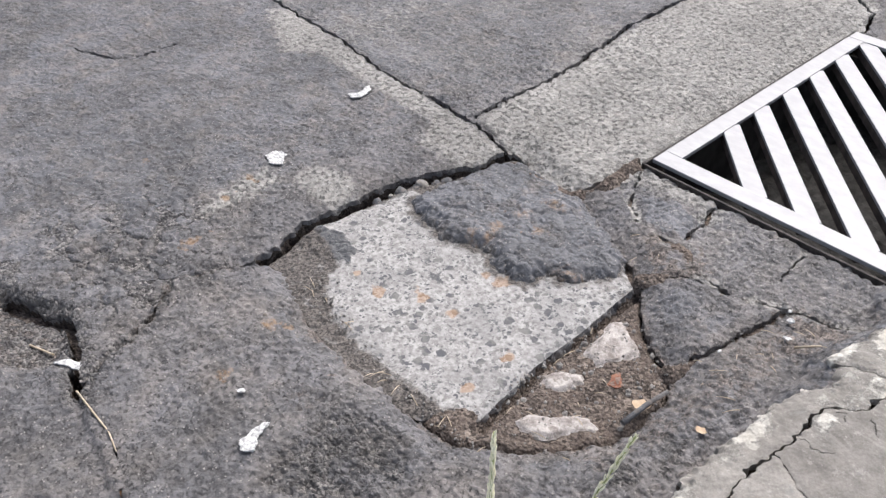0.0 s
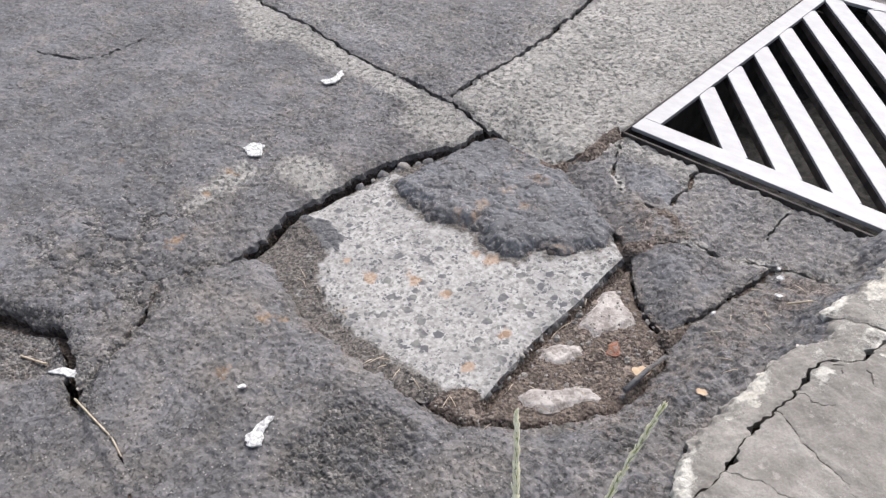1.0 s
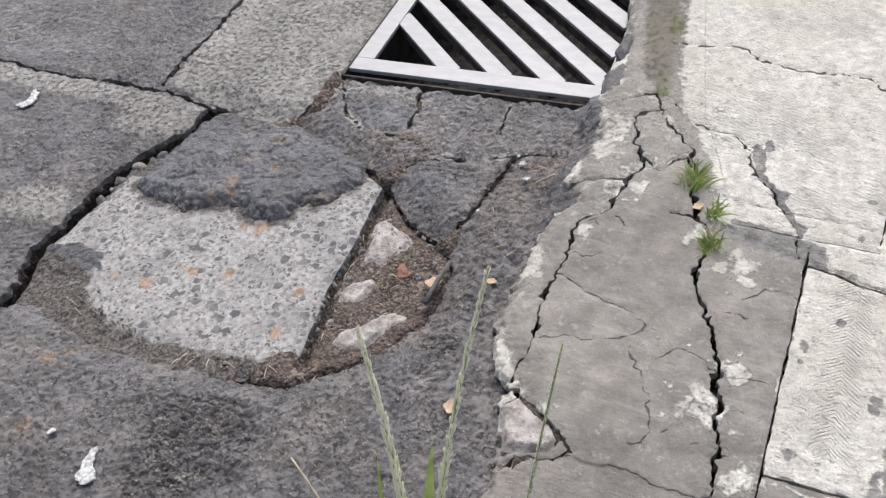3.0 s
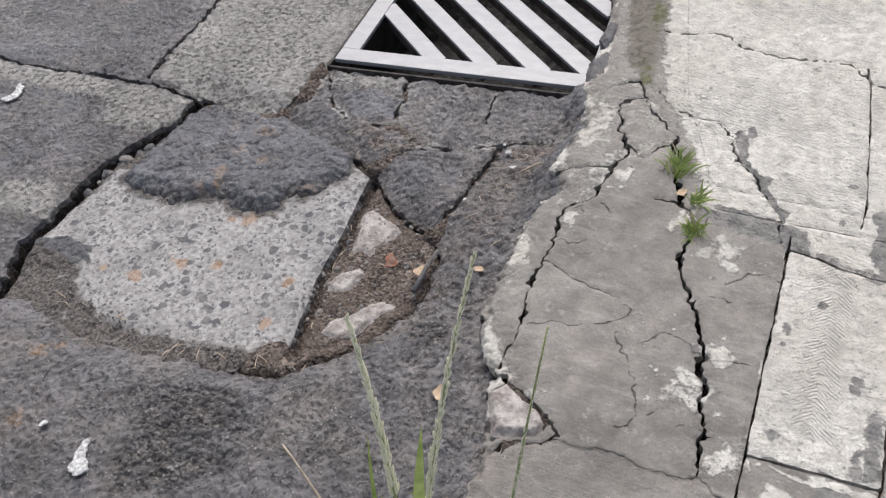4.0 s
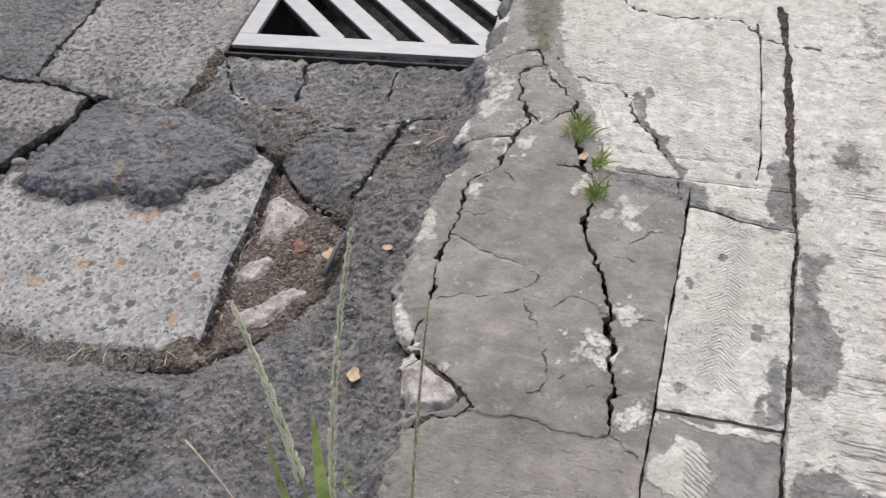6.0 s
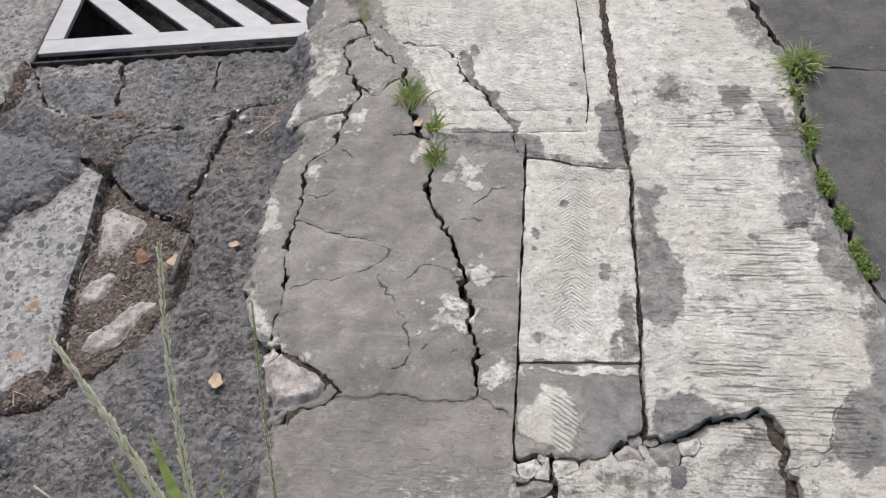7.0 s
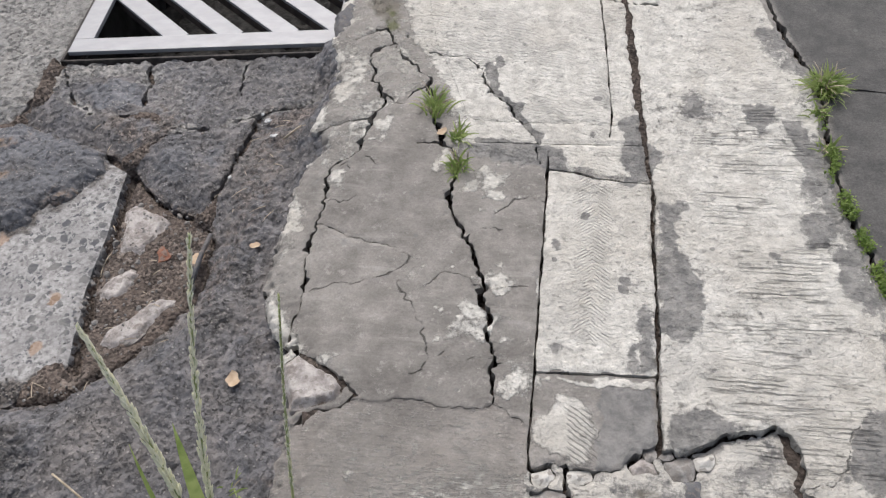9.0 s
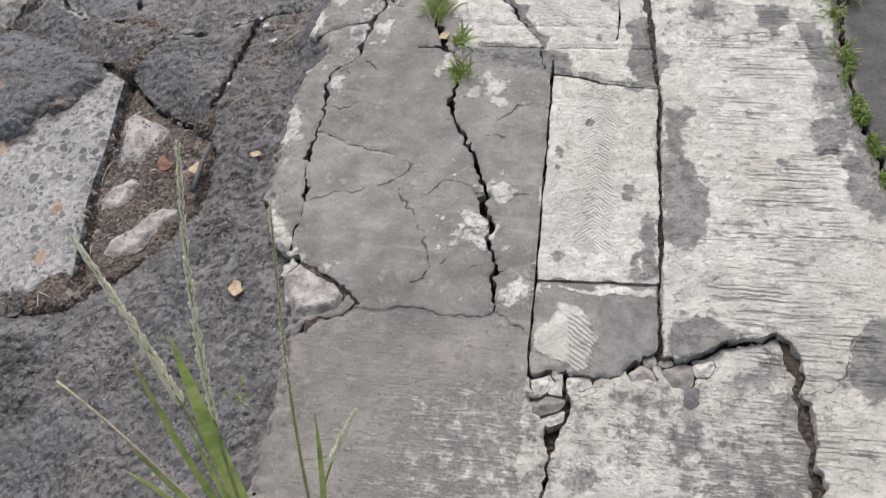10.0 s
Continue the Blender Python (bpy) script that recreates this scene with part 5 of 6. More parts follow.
def storm_grate():
    g = tagged(new("storm_drain_grate"), "silvery steel storm drain grate with diagonal flat bars", "drain grate")
    g.matrix_world = GRATE_AT
    w, d = 0.8, 1.135
    x0, y0, x1, y1 = 0.067, 0.092, w - 0.058, d - 0.06
    top, thin = 0.006, -0.004
    bar_mesh("frame_bar", (0.012, 0.062), (w - 0.008, 0.062), 0.058, thin, top + 0.003, STEEL, g)
    bar_mesh("frame_bar", (0.012, d - 0.032), (w - 0.008, d - 0.032), 0.05, thin, top + 0.003, STEEL, g)
    bar_mesh("frame_bar", (0.039, 0.0915), (0.039, d - 0.0575), 0.056, thin, top + 0.0028, STEEL, g)
    bar_mesh("frame_bar", (w - 0.034, 0.0915), (w - 0.034, d - 0.0575), 0.05, thin, top + 0.0028, STEEL, g)
    slope = math.tan(radians(-45))
    half = 0.058 / 2 / math.cos(radians(45))
    c = 0.3925
    while c < d + 0.65:
        # centre line y = c + slope * x, kept inside the frame with an overlap on it
        left, right = 0.056, w - 0.05
        pa = (left, c + slope * left)
        if pa[1] > y1 + 0.01:
            pa = ((y1 + 0.01 - c) / slope, y1 + 0.01)
        pb = (right, c + slope * right)
        if pb[1] < y0 - 0.012:
            pb = ((y0 - 0.012 - c) / slope, y0 - 0.012)
        if pb[0] - pa[0] > 0.05:
            slat = bar_mesh("slat", pa, pb, 0.0545, -0.005, top, STEEL, g)
            # dark brown web below the steel slat
            bar_mesh("web", pa, pb, 0.0525, -0.034, -0.0055, BROWN_IRON, slat, "dark brown side of the bar")
            for q in (pa, pb):
                weld_bead(q, top, g)
        c += 0.1525
    for a, b in (((0.0035, 0.0), (0.0035, d)), ((w - 0.0035, 0.0), (w - 0.0035, d)), ((0.008, 0.0035), (w - 0.008, 0.0035)), ((0.008, d - 0.0035), (w - 0.008, d - 0.0035))):
        bar_mesh("rim", a, b, 0.007, -0.05, 0.004, IRON, g, "dark iron angle rim")
    for a, b in (((0.0, 0.025), (w, 0.025)), ((0.0, d - 0.02), (w, d - 0.02))):
        bar_mesh("ledge", a, b, 0.04, -0.05, -0.042, IRON, g, "dark iron ledge")
    return g


def drain_pit():
    w, d, deep, t = 0.8, 1.135, 0.32, 0.06
    bm = bmesh.new()
    for x0, y0, x1, y1 in ((-t, -t, 0, d + t), (w, -t, w + t, d + t), (0, -t, w, 0), (0, d, w, d + t)):
        bmesh.ops.create_cube(bm, size=1, matrix=Matrix.LocRotScale(((x0 + x1) / 2, (y0 + y1) / 2, -0.082 - deep / 2), None, (x1 - x0, y1 - y0, deep)))
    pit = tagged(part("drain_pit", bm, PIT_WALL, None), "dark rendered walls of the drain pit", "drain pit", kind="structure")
    pit.matrix_world = GRATE_AT
    s = Sheet(span_steps((0, w, 0.012)), span_steps((0, d, 0.012)))
    z = -0.3 + 0.09 * ease(1 - np.hypot(s.x - 0.1, s.y - 0.2) / 0.35) + 0.02 * fbm(s.x, s.y, 14, 3, 3)
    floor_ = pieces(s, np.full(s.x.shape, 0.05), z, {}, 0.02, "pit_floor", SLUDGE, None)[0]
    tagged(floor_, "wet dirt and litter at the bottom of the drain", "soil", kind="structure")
    floor_.matrix_world = GRATE_AT


# ---- pothole: old slab, asphalt remnant, stones ----
def old_slab(parent):
    xs, ys = span_steps((-1.78, -0.85, 0.0036)), span_steps((-0.16, 0.78, 0.0036))
    s = Sheet(xs, ys, 0.005)
    skirt = 0.045 * ease((0.06 - s.y) / 0.08) * ease((-0.95 - s.x) / 0.05)
    gap = np.minimum(s.area(SLAB_AREA, ragged=0.35) + skirt, s.line(BIG_CRACK) - 0.013 - 0.006 * gnoise(s.x, s.y, 12, 3))
    clean = s.area(SLAB_CLEAN)
    soiled = ease(-clean / 0.04)
    z = -0.03 + 0.002 * fbm(s.x, s.y, 4, 3) + 0.0004 * fbm(s.x, s.y, 90, 7, 2) - 0.004 * ease(1 - gap / 0.015)
    z = z + soiled * (0.006 * np.abs(fbm(s.x, s.y, 40, 5, 3)) - 0.004) + 0.008 * ease(s.area(TAR_BLOT) / 0.02 + 0.5) * lumps(s.x, s.y, 32, 3)
    dirt = np.maximum.reduce([0.85 * ease(-clean / 0.035), 0.62 * ease(1 + s.area(LUMP) / 0.035), 0.4 * ease((s.x + 1.12) / 0.1) * ease((s.y - 0.4) / 0.1)])
    tar = np.maximum.reduce([0.5 * s.spots(TAR_SPOTS, 0.03), 0.9 * ease(s.area(TAR_BLOT) / 0.02 + 0.5)])
    ob = pieces(s, gap, z, {"dirt": dirt, "tar": tar, "rust": s.spots(SLAB_RUST, 0.018)}, 0.05, "old_slab", OLD_CONCRETE, parent)[0]
    return tagged(ob, "pale bare concrete slab with dark stones showing")


def lump(parent):
    s = Sheet(span_steps((-1.74, -0.98, 0.0036)), span_steps((0.24, 0.8, 0.0036)), 0.014)
    gap = s.area(LUMP, 0.2)
    body = ease(gap / 0.05) ** 0.5
    wx, wy = s.x + 0.012 * fbm(s.x, s.y, 20, 13), s.y + 0.012 * fbm(s.x, s.y, 20, 15)
    knobs = 0.009 * lumps(wx, wy, 24, 3) * (0.35 + 0.65 * ease(0.5 + 1.5 * gnoise(s.x, s.y, 7, 19))) + 0.0035 * lumps(wx, wy, 60, 5)
    z = -0.038 + body * (0.03 + 0.006 * fbm(s.x, s.y, 8, 3, 3) + knobs) + 0.0012 * fbm(s.x, s.y, 80, 9, 2)
    z = z - 0.008 * ease(1 - (0.62 - s.y) / 0.2) * body
    dirt = np.maximum(0.42 * ease((0.02 - gap) / 0.02), 0.35 * ease(1 - gap / 0.03) * ease((0.45 - s.y) / 0.1))
    bare = np.maximum(soft(-s.line(LUMP_PALE) + 0.012, 0.03), -1)
    ob = pieces(s, gap, z, {"tar": np.full(s.x.shape, 0.95), "dirt": dirt, "rust": 0.62 * s.spots(LUMP_RUST, 0.035), "bare": bare, "crumb": 0.55 * ease(1 - gap / 0.05)}, 0.01, "asphalt_remnant", ASPHALT, parent)[0]
    return tagged(ob, "lumpy dark remnant of asphalt stained with rust")


def flat_stone(name, outline, z, thick, material, label, category="stone", dome=0.006, group=""):
    """A broken stone with a ragged outline, rounded shoulders and an uneven face."""
    px, py = [p[0] for p in outline], [p[1] for p in outline]
    step = 0.0025
    s = Sheet(span_steps((min(px) - 0.02, max(px) + 0.02, step)), span_steps((min(py) - 0.02, max(py) + 0.02, step)), 0.0035)
    gap = s.area(outline)
    zz = z + dome * ease(gap / 0.016) + 0.0016 * fbm(s.x, s.y, 22, 3, 3)
    made = pieces(s, gap, zz, {}, thick, name, material, None, least=8)
    ob = max(made, key=lambda o: len(o.data.vertices))
    for o in made:
        if o is not ob:
            bpy.data.objects.remove(o)
    return tagged(ob, label, category, group)


def pebble(at, size, seed, squash=0.7):
    bm = bmesh.new()
    bmesh.ops.create_icosphere(bm, subdivisions=2, radius=size)
    off = Vector((seed * 3.1, seed * 1.7, 0))
    for v in bm.verts:
        v.co *= 1 + 0.7 * noise.noise(v.co / size * 0.9 + off)
        v.co.z *= squash
    ob = part("pebble", bm, ROCK_DARK if seed % 3 else ROCK_GREY, None)
    ob.matrix_world = pose(*at, 0, 0, seed * 47)
    for f in ob.data.polygons:
        f.use_smooth = True
    return ob


# ---- small loose things ----
def scrap(outline, label):
    """A crumpled bit of white paper or paint."""
    s_pts = outline
    px, py = [p[0] for p in s_pts], [p[1] for p in s_pts]
    s = Sheet(span_steps((min(px) - 0.01, max(px) + 0.01, 0.002)), span_steps((min(py) - 0.01, max(py) + 0.01, 0.002)), 0.003)
    gap = s.area(s_pts)
    z = on_road(*s_pts[0])
    made = pieces(s, gap, z + 0.006 + 0.0022 * np.abs(fbm(s.x, s.y, 50, 3, 2)), {}, 0.004, "paper_scrap", SCRAP, None, least=4)
    ob = max(made, key=lambda o: len(o.data.vertices))
    for o in made:
        if o is not ob:
            bpy.data.objects.remove(o)
    return tagged(ob, label, "litter")


def tube(name, pts, r0, r1, material, parent=None, sides=6):
    """A tapered stick along points."""
    bm = bmesh.new()
    rings = []
    for i, p in enumerate(pts):
        p = Vector(p)
        a, b = Vector(pts[max(i - 1, 0)]), Vector(pts[min(i + 1, len(pts) - 1)])
        t = (b - a).normalized()
        u = t.orthogonal().normalized() if abs(t.z) > 0.95 else t.cross(Vector((0, 0, 1))).normalized()
        v = t.cross(u)
        r = r0 + (r1 - r0) * i / (len(pts) - 1)
        rings.append([bm.verts.new(p + r * (math.cos(k * math.tau / sides) * u + math.sin(k * math.tau / sides) * v)) for k in range(sides)])
    for a, b in zip(rings, rings[1:]):
        for k in range(sides):
            bm.faces.new((a[k], a[(k + 1) % sides], b[(k + 1) % sides], b[k])).smooth = True
    bm.faces.new(rings[0][::-1])
    bm.faces.new(rings[-1])
    return part(name, bm, material, parent)


def bend(a, b, sag, n=8):
    """Points from a to b that bow by sag, a vector, in the middle."""
    a, b, sag = Vector(a), Vector(b), Vector(sag)
    return [a.lerp(b, i / n) + sag * (4 * (i / n) * (1 - i / n)) for i in range(n + 1)]


def blade_into(bm, pts, width, fold=0.25):
    """A grass blade: a folded tapered ribbon with a keel."""
    rows = []
    n = len(pts) - 1
    for i, p in enumerate(pts):
        p = Vector(p)
        t = (Vector(pts[min(i + 1, n)]) - Vector(pts[max(i - 1, 0)])).normalized()
        u = t.cross(Vector((0.45, -0.4, 0.8))).normalized()
        v = t.cross(u)
        w = width * min(1.0, 0.55 + 2.2 * i / n) * (1 - (i / n) ** 3) * 0.5 + 0.0002
        rows.append((bm.verts.new(p - u * w + v * w * fold), bm.verts.new(p), bm.verts.new(p + u * w + v * w * fold)))
    for a, b in zip(rows, rows[1:]):
        for k in (0, 1):
            bm.faces.new((a[k], a[k + 1], b[k + 1], b[k])).smooth = True


def seed_stalk(parent, pts, head, rnd, full=1.0):
    """A stem, and a seed head of many small grains along the last part of it."""
    tube("stem", pts, 0.0027, 0.0012, GRASS_PALE, parent)
    bm = bmesh.new()
    n = len(pts) - 1
    first = int(n * (1 - head))
    for i in range(first, n):
        a, b = Vector(pts[i]), Vector(pts[i + 1])
        t = (b - a).normalized()
        for k in range(70):
            q = a.lerp(b, k / 70)
            along = (i + k / 70 - first) / (n - first)
            size = 0.0043 * full * (1 - 0.5 * along) * rnd.uniform(0.7, 1.15)
            turn = rnd.uniform(0, math.tau)
            u = t.orthogonal().normalized()
            out = (math.cos(turn) * u + math.sin(turn) * t.cross(u))
            m = Matrix.Translation(q + out * size * rnd.uniform(0.3, 1.25) + t * rnd.uniform(-0.002, 0.002)) @ (t + 0.18 * out).to_track_quat("Z", "Y").to_matrix().to_4x4() @ Matrix.Diagonal((0.3, 0.3, 1.7, 1))
            bmesh.ops.create_icosphere(bm, subdivisions=1, radius=size, matrix=m)
    part("seed_head", bm, SEED, parent, "pale green seed head")


def tall_grass():
    rnd = random.Random(3)
    g = tagged(new("tall_grass"), "tall green grass with seed stalks growing at the kerb", "grass")
    base = Vector((-0.365, -0.5, 0.0))
    def stalk(a, b, sag, head, full=1.0):
        seed_stalk(g, bend(a, b, sag, 16), head, rnd, full)
    stalk(base, (-0.468, -0.311, 0.615), (0.022, 0.0, 0.03), 0.42, 1.2)
    stalk(base + Vector((0.01, 0.0, 0)), (-0.306, -0.278, 0.742), (-0.012, -0.03, 0.02), 0.5, 1.05)
    tube("stem", bend(base + Vector((-0.01, -0.01, 0)), (-0.593, -0.372, 0.35), (0.018, 0.0, 0.05), 12), 0.003, 0.0014, STRAW, g)
    stalk((-0.255, -0.5, 0.055), (-0.214, -0.315, 0.702), (-0.004, -0.02, 0.0), 0.36, 0.55)
    stalk((-0.285, -0.48, 0.05), (-0.196, -0.352, 0.3), (-0.01, 0.01, 0.0), 0.35)
    for tip, sag, w in (((-0.324, -0.412, 0.603), (-0.006, 0.01, 0.03), 0.02), ((-0.42, -0.39, 0.5), (-0.016, 0.01, 0.03), 0.008), ((-0.4, -0.42, 0.42), (-0.01, 0.0, 0.03), 0.008),
                        ((-0.36, -0.44, 0.42), (0.0, 0.0, 0.03), 0.007), ((-0.46, -0.45, 0.36), (0.0, 0.0, 0.05), 0.007), ((-0.53, -0.44, 0.22), (0.0, 0.0, 0.08), 0.007), ((-0.35, -0.47, 0.28), (0.01, 0.0, 0.04), 0.005)):
        bm = bmesh.new()
        blade_into(bm, bend(base + Vector((rnd.uniform(-0.012, 0.012), rnd.uniform(-0.012, 0.012), 0)), tip, sag, 10), w * 1.15)
        part("blade", bm, GRASS, g)
    for a, tip, w in (((-0.255, -0.5, 0.055), (-0.25, -0.36, 0.3), 0.009),):
        bm = bmesh.new()
        blade_into(bm, bend(a, tip, (0.005, 0, 0.01), 10), w * 1.1)
        part("blade", bm, GRASS, g)


def tuft(at, z, spread, count, tall, seed, label, lie=(0, 0)):
    """A low tuft of thin blades out of a crack."""
    rnd = random.Random(seed)
    bm, dry = bmesh.new(), bmesh.new()
    for i in range(count):
        a = rnd.uniform(0, math.tau)
        r = spread * rnd.uniform(0.3, 1.1)
        p = Vector((at[0] + rnd.gauss(0, spread * 0.16), at[1] + rnd.gauss(0, spread * 0.22), z))
        tip = p + Vector((math.cos(a) * r + lie[0], math.sin(a) * r + lie[1], tall * rnd.uniform(0.25, 1)))
        blade_into(dry if rnd.random() < 0.12 else bm, bend(p, tip, (0, 0, tall * 0.25), 6), rnd.uniform(0.0022, 0.0044))
    g = tagged(new("grass_tuft"), label, "grass", "grass tufts in the pavement cracks")
    part("green_foliage", bm, GRASS, g)
    part("dry_foliage", dry, STRAW, g, "straw-coloured dry blades")
    return g


def weed_strip():
    """Creeping small-leaved weed along the joint beside the dark slab."""
    rnd = random.Random(11)
    bm = bmesh.new()
    for i in range(2600):
        t = rnd.random()
        y = 0.2 + 0.45 * t
        x = EDGE_LINE_AT(y) + rnd.gauss(0, 0.0075)
        if noise.noise((x * 30, y * 22, 0)) < -0.32 + 0.5 * t:
            continue
        c = Vector((x, y, 0.072 + abs(rnd.gauss(0, 0.007))))
        u = Vector((rnd.gauss(0, 1), rnd.gauss(0, 1), rnd.gauss(0, 0.5))).normalized()
        v = u.cross(Vector((0, 0, 1))).normalized()
        s = rnd.uniform(0.0022, 0.0045)
        q = [bm.verts.new(c + d) for d in (-u * s, -v * s * 0.6 + Vector((0, 0, 0.001)), u * s, v * s * 0.6 + Vector((0, 0, 0.001)))]
        bm.faces.new(q)
    ob = part("creeping_weed", bm, CLOVER, None)
    return tagged(ob, "low green creeping weed in the pavement joint", "weed", kind="stuff")


def leaf(at, z, turn, size, label):
    bm = bmesh.new()
    n = 7
    top = []
    for i in range(n + 1):
        t = i / n
        w = size * 0.36 * math.sin(math.pi * min(1, 0.06 + 0.94 * t)) ** 0.8
        x = (t - 0.5) * size
        lift = 0.12 * size * (2 * t - 1) ** 2
        top.append((bm.verts.new((x, -w * (1 + 0.25 * math.sin(9 * t)), lift + 0.05 * size)), bm.verts.new((x, 0, lift)), bm.verts.new((x, w * (1 + 0.2 * math.cos(11 * t)), lift + 0.02 * size))))
    for a, b in zip(top, top[1:]):
        for k in (0, 1):
            bm.faces.new((a[k], b[k], b[k + 1], a[k + 1])).smooth = True
    ob = part("dry_leaf", bm, DRY_LEAF, None)
    ob.matrix_world = pose(at[0], at[1], z, 0, 0, turn)
    return tagged(ob, label, "leaf", "fallen leaves")


def litter():
    """Needles, crumbs and grit strewn in the pothole and the gutter."""
    rnd = random.Random(5)
    crumbs, straws = bmesh.new(), bmesh.new()
    def zone():
        k = rnd.random()
        if k < 0.35:
            t = rnd.random()
            return -1.5 + 0.66 * t, -0.07 + rnd.gauss(0, 0.014) + 0.05 * abs(t - 0.5), -0.028
        if k < 0.7:
            return rnd.uniform(-0.95, -0.72), rnd.uniform(0.02, 0.46), -0.022
        if k < 0.85:
            return -1.0 + rnd.gauss(0, 0.06), 0.66 + rnd.gauss(0, 0.04), -0.016
        return rnd.uniform(-0.74, -0.56), rnd.uniform(0.4, 0.76), 0.002
    for i in range(520):
        x, y, z = zone()
        s = rnd.uniform(0.0015, 0.0045)
        m = pose(x, y, z + s * 0.4, rnd.uniform(0, 90), rnd.uniform(0, 90), rnd.uniform(0, 360)) @ Matrix.Diagonal((1, rnd.uniform(0.5, 1), 0.6, 1))
        bmesh.ops.create_icosphere(crumbs, subdivisions=1, radius=s, matrix=m)
    for i in range(70):
        x, y, s = rnd.uniform(-0.95, -0.72), rnd.uniform(0.03, 0.45), rnd.uniform(0.004, 0.011)
        m = pose(x, y, -0.038, rnd.uniform(0, 90), rnd.uniform(0, 90), rnd.uniform(0, 360)) @ Matrix.Diagonal((1, rnd.uniform(0.5, 1), 0.7, 1))
        bmesh.ops.create_icosphere(crumbs, subdivisions=1, radius=s, matrix=m)
    for i in range(50):
        x, y, z = zone()
        a, l = rnd.uniform(0, math.tau), rnd.uniform(0.012, 0.04)
        blade_into(straws, bend((x, y, z + 0.006), (x + math.cos(a) * l, y + math.sin(a) * l, z + rnd.uniform(0.006, 0.012)), (0, 0, 0.003), 3), 0.0016)
    tagged(part("grit", crumbs, ROCK_GREY, None), "loose grey grit in the pothole", "grit", kind="stuff")
    tagged(part("dry_needles", straws, STRAW, None), "dry straw and needles strewn in the dirt", "plant litter", kind="stuff")


# ---- outlines that follow from the plan ----
POT_AREA = POTHOLE[:-5] + BIG_CRACK[:-1][::-1]
SLAB_AREA = OLD_SLAB[:11] + BIG_CRACK[:-1][::-1]
KERB_AREA = KERB + [(-0.39, -0.9), (1.35, -0.9), (1.35, 1.8), (-0.66, 1.8)]
SUNK = BREAK_W + BREAK + [(0.45, -0.95), (0.0, -0.95)] 
LOWER = [(-0.47, -0.12)] + K_TOE[-4:][::-1][1:] + K_LOW + [(0.012, -0.163), (0.03, -0.95), (-0.6, -0.95)]
BELOW_PLATE = [(0.117, -0.009), (0.154, 0.005), (0.2, 0.004), (0.214, -0.028), (0.211, -0.128), (0.167, -0.152), (0.123, -0.161), (0.112, -0.117), (0.121, -0.074)]
PALE_SPOTS = [(-0.12, 0.13), (-0.09, 0.105), (-0.13, 0.09), (-0.15, 0.44), (-0.11, 0.47), (-0.37, 0.62), (-0.1, 0.42), (-0.02, -0.01), (-0.21, 0.53), (-0.44, 0.45), (-0.37, 0.0), (-0.07, 0.2)]
DARK_SPOTS = [(0.082, 0.375), (0.155, 0.2), (0.042, 0.06), (0.03, 0.26), (0.16, 0.22), (0.03, 0.3), (-0.13, 0.85), (0.43, 0.3), (0.38, 0.42), (0.1, 0.73), (0.34, 0.5)]
MOSS_LINE = [(-0.499, 1.537), (-0.462, 1.354), (-0.436, 1.185), (-0.421, 1.055), (-0.41, 0.994)]
SETT_ZONE = [(-0.97, 0.58), (-0.83, 0.67), (-0.73, 0.66), (-0.74, 0.48), (-0.82, 0.46), (-0.93, 0.52)]
GUTTER_DIRT = [(-0.72, 0.7), (-0.56, 0.76), (-0.56, 0.5), (-0.6, 0.25), (-0.62, 0.05), (-0.74, 0.05), (-0.73, 0.42)]
SETT_TOP = [(-1.29, 0.87), (-1.06, 0.9), (-1.04, 0.87), (-1.06, 0.78)]
SETTS = [(-1.33, 0.9), (-0.56, 0.98), (-0.53, 0.78), (-0.73, 0.72), (-0.92, 0.68), (-1.15, 0.72), (-1.3, 0.77)]
BETWEEN = [(-3.3, 0.69), (-1.83, 0.71), (-1.87, 1.1), (-1.99, 1.8), (-2.0, 2.7), (-4.2, 2.7), (-4.2, 0.8)]
TAR_SPOTS = [(-1.39, 0.15), (-1.33, 0.2)]
LUMP_PALE = [(-1.6, 0.68), (-1.5, 0.7), (-1.33, 0.7)]


STAIN_F = [(-0.19, 0.575), (-0.02, 0.577), (0.0, 0.51), (-0.16, 0.53)]


def JOINT_X(y):
    pts = PLATE_R[::-1]
    return np.interp(y, [p[1] for p in pts], [p[0] for p in pts])


def EDGE_LINE(y):
    pts = EDGE_R[::-1]
    return np.interp(y, [p[1] for p in pts], [p[0] for p in pts])


def EDGE_LINE_AT(y):
    return float(EDGE_LINE(y))


ROAD = road()
road_bed()
old_slab(ROAD)
lump(ROAD)
pavement()
drain_pit()
storm_grate()
for outline, name in ((STONE_A, "pinkish-white broken stone lying in the pothole dirt"), (STONE_B, "small rounded pale stone half buried in dirt"), (STONE_C, "long pale stone at the edge of the pothole")):
    flat_stone("stone", outline, -0.037, 0.04, ROCK_PINK, name, dome=0.01, group="stones in the pothole")
flat_stone("stone", TOE_ROCK, 0.056, 0.05, ROCK_PINK, "pinkish broken stone set in the kerb toe", dome=0.016)
for i, outline in enumerate(RUBBLE):
    flat_stone("cement_chunk", outline, 0.059, 0.03, (ROCK_PALE, ROCK_PALE, ROCK_GREY, ROCK_PALE, ROCK_PINK, ROCK_GREY, ROCK_GREY, ROCK_PALE, ROCK_GREY)[i], "loose broken chunk of pavement cement", "cement chunk", 0.007, "broken cement chunks")
for i, outline in enumerate(KERB_MORTAR):
    flat_stone("mortar_lump", outline, (0.045, 0.035, 0.045, 0.022)[i], 0.06, ROCK_DARK, "dark rough mortar lump against the kerb", "mortar lump", 0.016, "mortar lumps along the kerb")
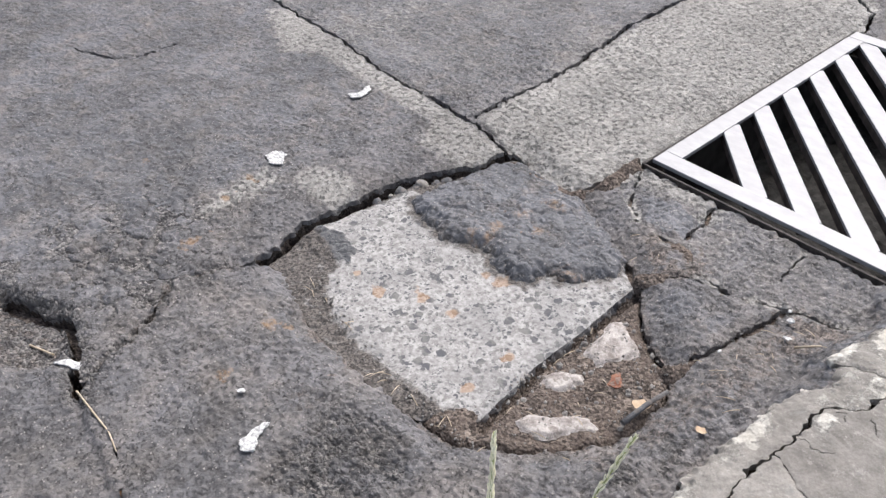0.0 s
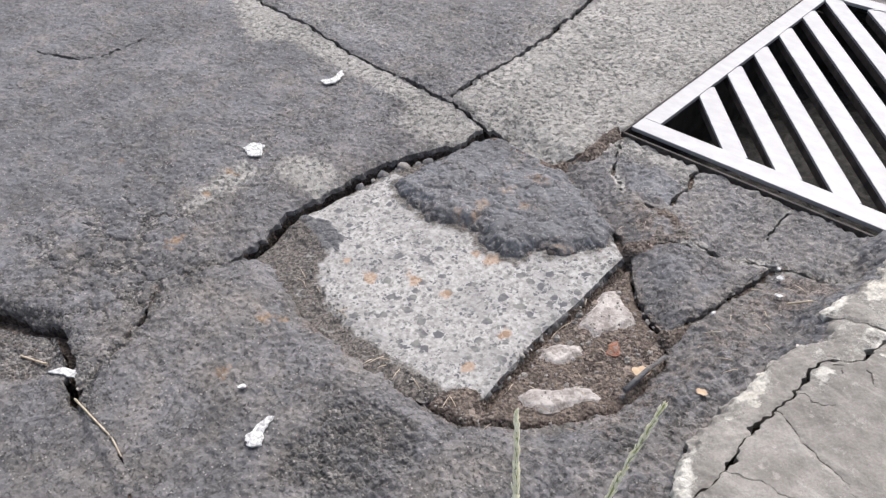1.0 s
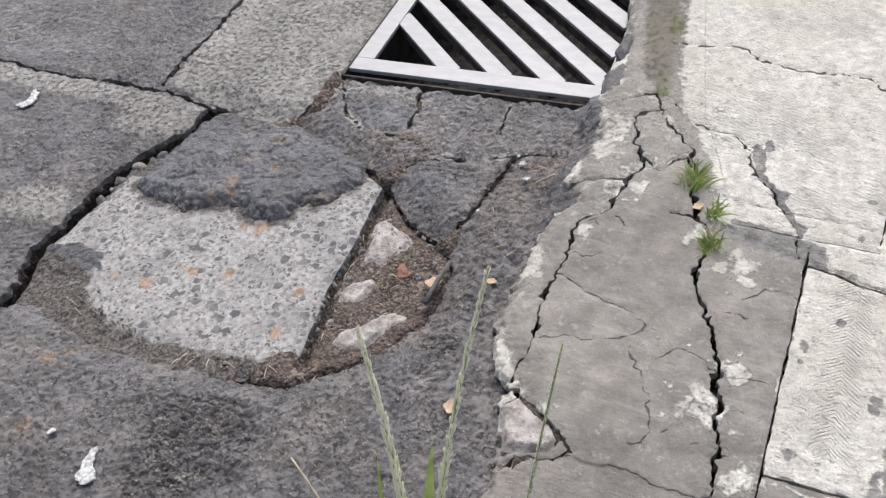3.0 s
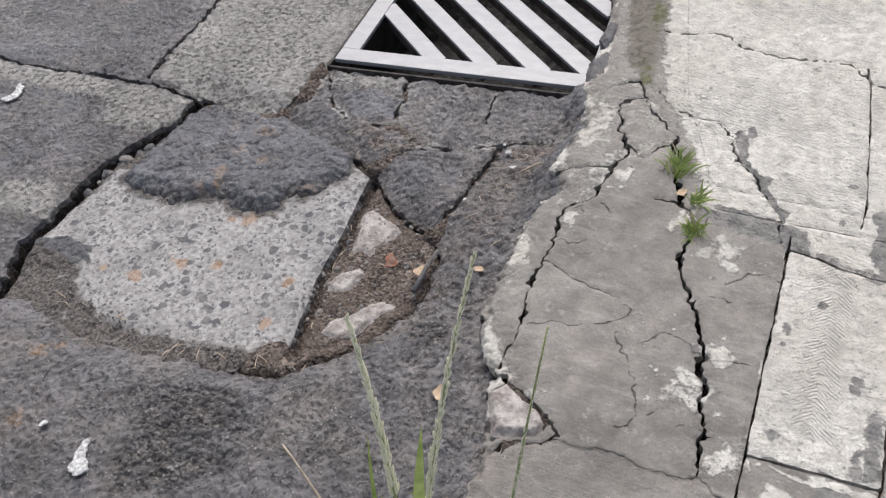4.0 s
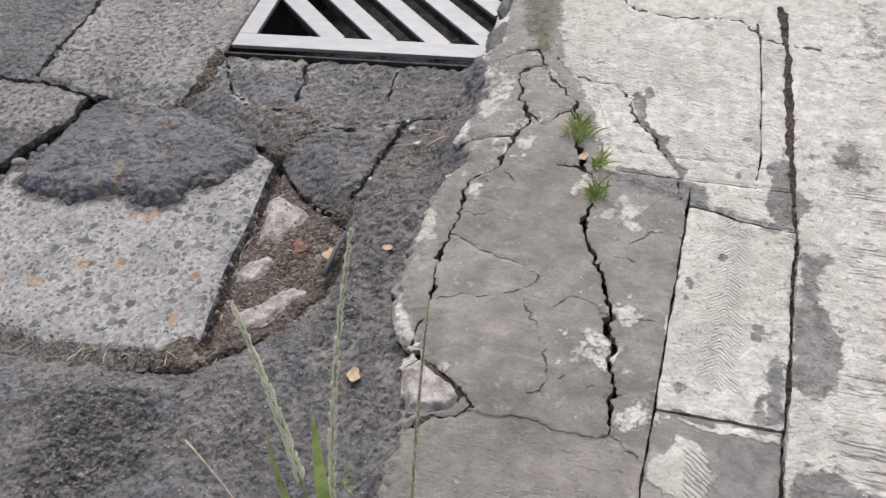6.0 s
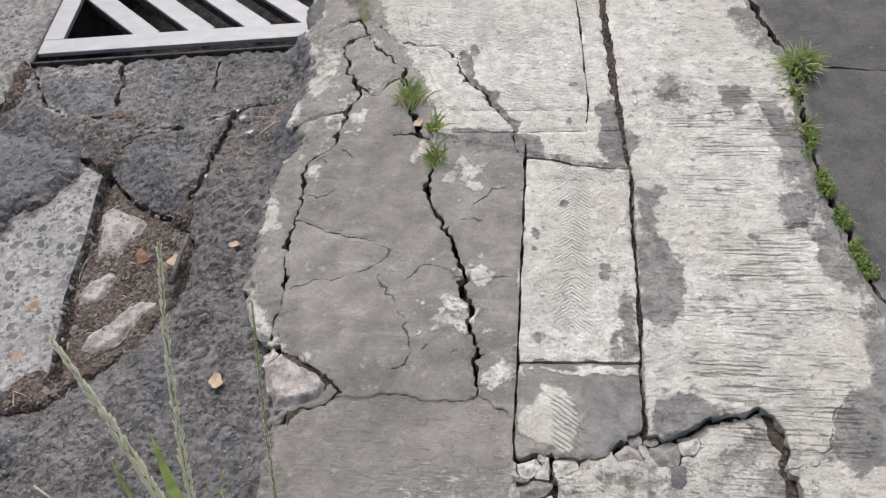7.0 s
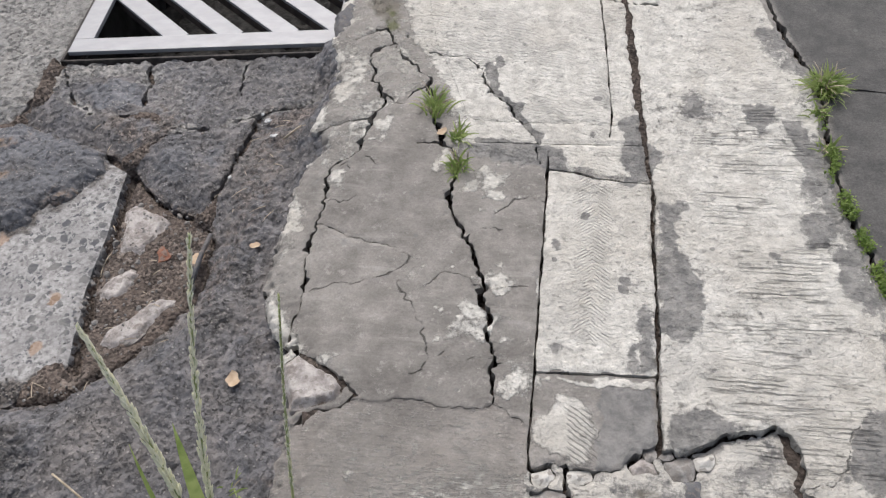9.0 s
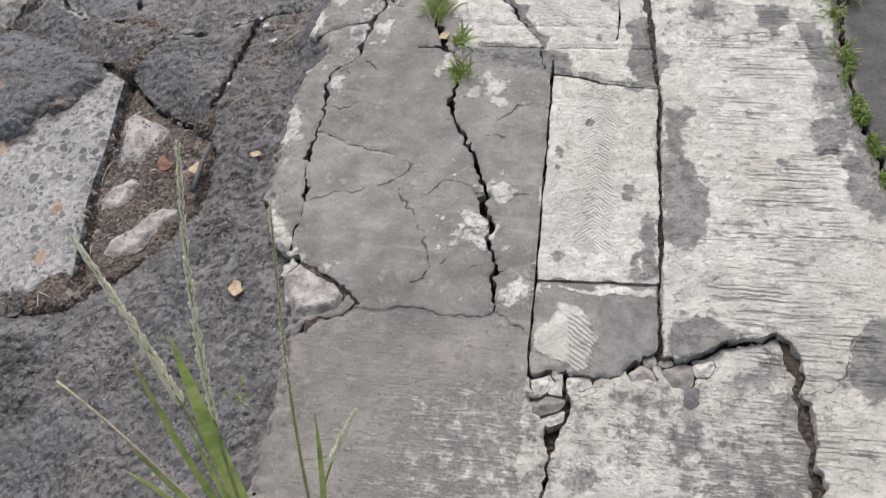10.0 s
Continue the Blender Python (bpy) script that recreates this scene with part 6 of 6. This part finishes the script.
flat_stone("brick_stub", BRICK_STUB, -0.032, 0.02, BRICK_RED, "small worn stub of red brick in the pothole dirt", "brick", 0.006)
flat_stone("slate_chip", DARK_CHIP, 0.062, 0.02, ROCK_DARK, "flat dark slate chip pressed into the pavement", "stone", 0.002)
for i, k in enumerate((2.15, 2.5, 2.95, 3.2, 3.75, 4.1, 4.6)):
    a, b = Vector(BIG_CRACK[int(k)]), Vector(BIG_CRACK[int(k) + 1])
    q = a.lerp(b, k - int(k))
    tagged(pebble((q.x + 0.012, q.y, -0.036 - 0.004 * (i % 2)), (0.016, 0.011, 0.019, 0.013, 0.017, 0.01, 0.014)[i], i + 1), "grey pebble wedged in the wide crack", "pebble", "pebbles in the crack")
scrap([(-2.19, 0.495), (-2.155, 0.49), (-2.14, 0.515), (-2.165, 0.56), (-2.19, 0.575), (-2.17, 0.52)], "white curled paper scrap on the asphalt")
scrap([(-2.035, 0.115), (-1.99, 0.105), (-1.965, 0.13), (-2.0, 0.165), (-2.04, 0.15)], "white crumpled paper scrap on the asphalt")
scrap([(-1.121, -0.422), (-1.13, -0.387), (-1.137, -0.357), (-1.129, -0.349), (-1.117, -0.373), (-1.11, -0.39), (-1.087, -0.404), (-1.094, -0.421)], "white splash of dried paint on the asphalt")
scrap([(-1.6, -0.64), (-1.57, -0.62), (-1.54, -0.6), (-1.555, -0.585), (-1.59, -0.61)], "pale torn scrap beside the hole")
for x, y in CHIPS[:1]:
    scrap([(x - 0.006, y - 0.004), (x + 0.006, y - 0.005), (x + 0.004, y + 0.006), (x - 0.004, y + 0.005)], "tiny white paint chip on the asphalt")
for i, k in enumerate((0.02, 0.13, 0.3, 0.74)):
    q = Vector(WEDGE_A[0]).lerp(Vector(WEDGE_A[-1]), k) + Vector(((0.012, 0.04, 0.075, 0.03)[i], 0.01))
    w = 0.004 + 0.002 * (i % 3)
    scrap([(q.x - w, q.y - 0.004), (q.x + w, q.y - 0.005), (q.x + 0.6 * w, q.y + 0.006), (q.x - w, q.y + 0.005)], "tiny pale flake of litter in the gutter")
leaf(LEAF[0], -0.018, 40, 0.04, "yellow-orange dry leaf in the pothole dirt")
leaf(LEAF[1], on_road(*LEAF[1]) - 0.001, 110, 0.036, "tan dry leaf on the asphalt")
leaf(LEAF[2], on_road(*LEAF[2]), 10, 0.024, "small orange dry leaf in the gutter")
leaf((-0.235, 0.605), 0.072, 60, 0.028, "brown dry leaf caught in the grass")
tagged(tube("twig", [(x, y, on_road(x, y)) for x, y in TWIG], 0.0024, 0.0016, STRAW), "pale dry twig lying in a crack", "twig")
tagged(tube("twig", [(-1.25, -0.625, 0.004), (-1.2, -0.635, 0.007), (-1.165, -0.65, 0.003)], 0.006, 0.008, BARK), "short brown twig lying in a crack", "twig")
tagged(tube("twig", [(x, y, on_road(x, y)) for x, y in TWIG_B], 0.003, 0.003, STRAW), "thin pale twig by the hole", "twig")
tagged(tube("twig", [(*STICK[0], on_road(*STICK[0]) + 0.002), (*STICK[1], on_road(*STICK[1]) + 0.002)], 0.003, 0.002, STRAW), "short tan stick in the gutter", "twig")
tuft(TUFTS[0], 0.06, 0.05, 60, 0.06, 1, "green grass tuft growing from the pavement crack", (0.0, 0.02))
tuft(TUFTS[1], 0.06, 0.04, 36, 0.04, 2, "small yellow-green grass tuft in the crack", (0.01, 0.0))
tuft(TUFTS[2], 0.06, 0.04, 48, 0.05, 3, "short green grass tuft in the wide crack", (-0.005, 0.0))
tuft(TUFTS[3], 0.066, 0.056, 230, 0.042, 4, "spreading bright green grass tuft at the slab corner", (0.0, 0.0))
tuft(TUFTS[4], 0.06, 0.04, 40, 0.035, 5, "yellowish grass tuft in the joint", (0.0, -0.01))
tuft(TUFTS[5], 0.06, 0.035, 30, 0.03, 6, "thin grass tuft in the joint", (0.0, 0.0))
tuft(SPROUT[0], 0.0, 0.03, 14, 0.035, 7, "small sprout with a dry root in the gutter", (0.01, 0.0))
tagged(tube("slate_sliver", [(-0.717, 0.22, -0.014), (-0.719, 0.293, -0.012), (-0.715, 0.348, -0.01)], 0.007, 0.005, ROCK_DARK), "thin grey sliver of slate in the pothole dirt", "stone")
weed_strip()
tall_grass()
litter()
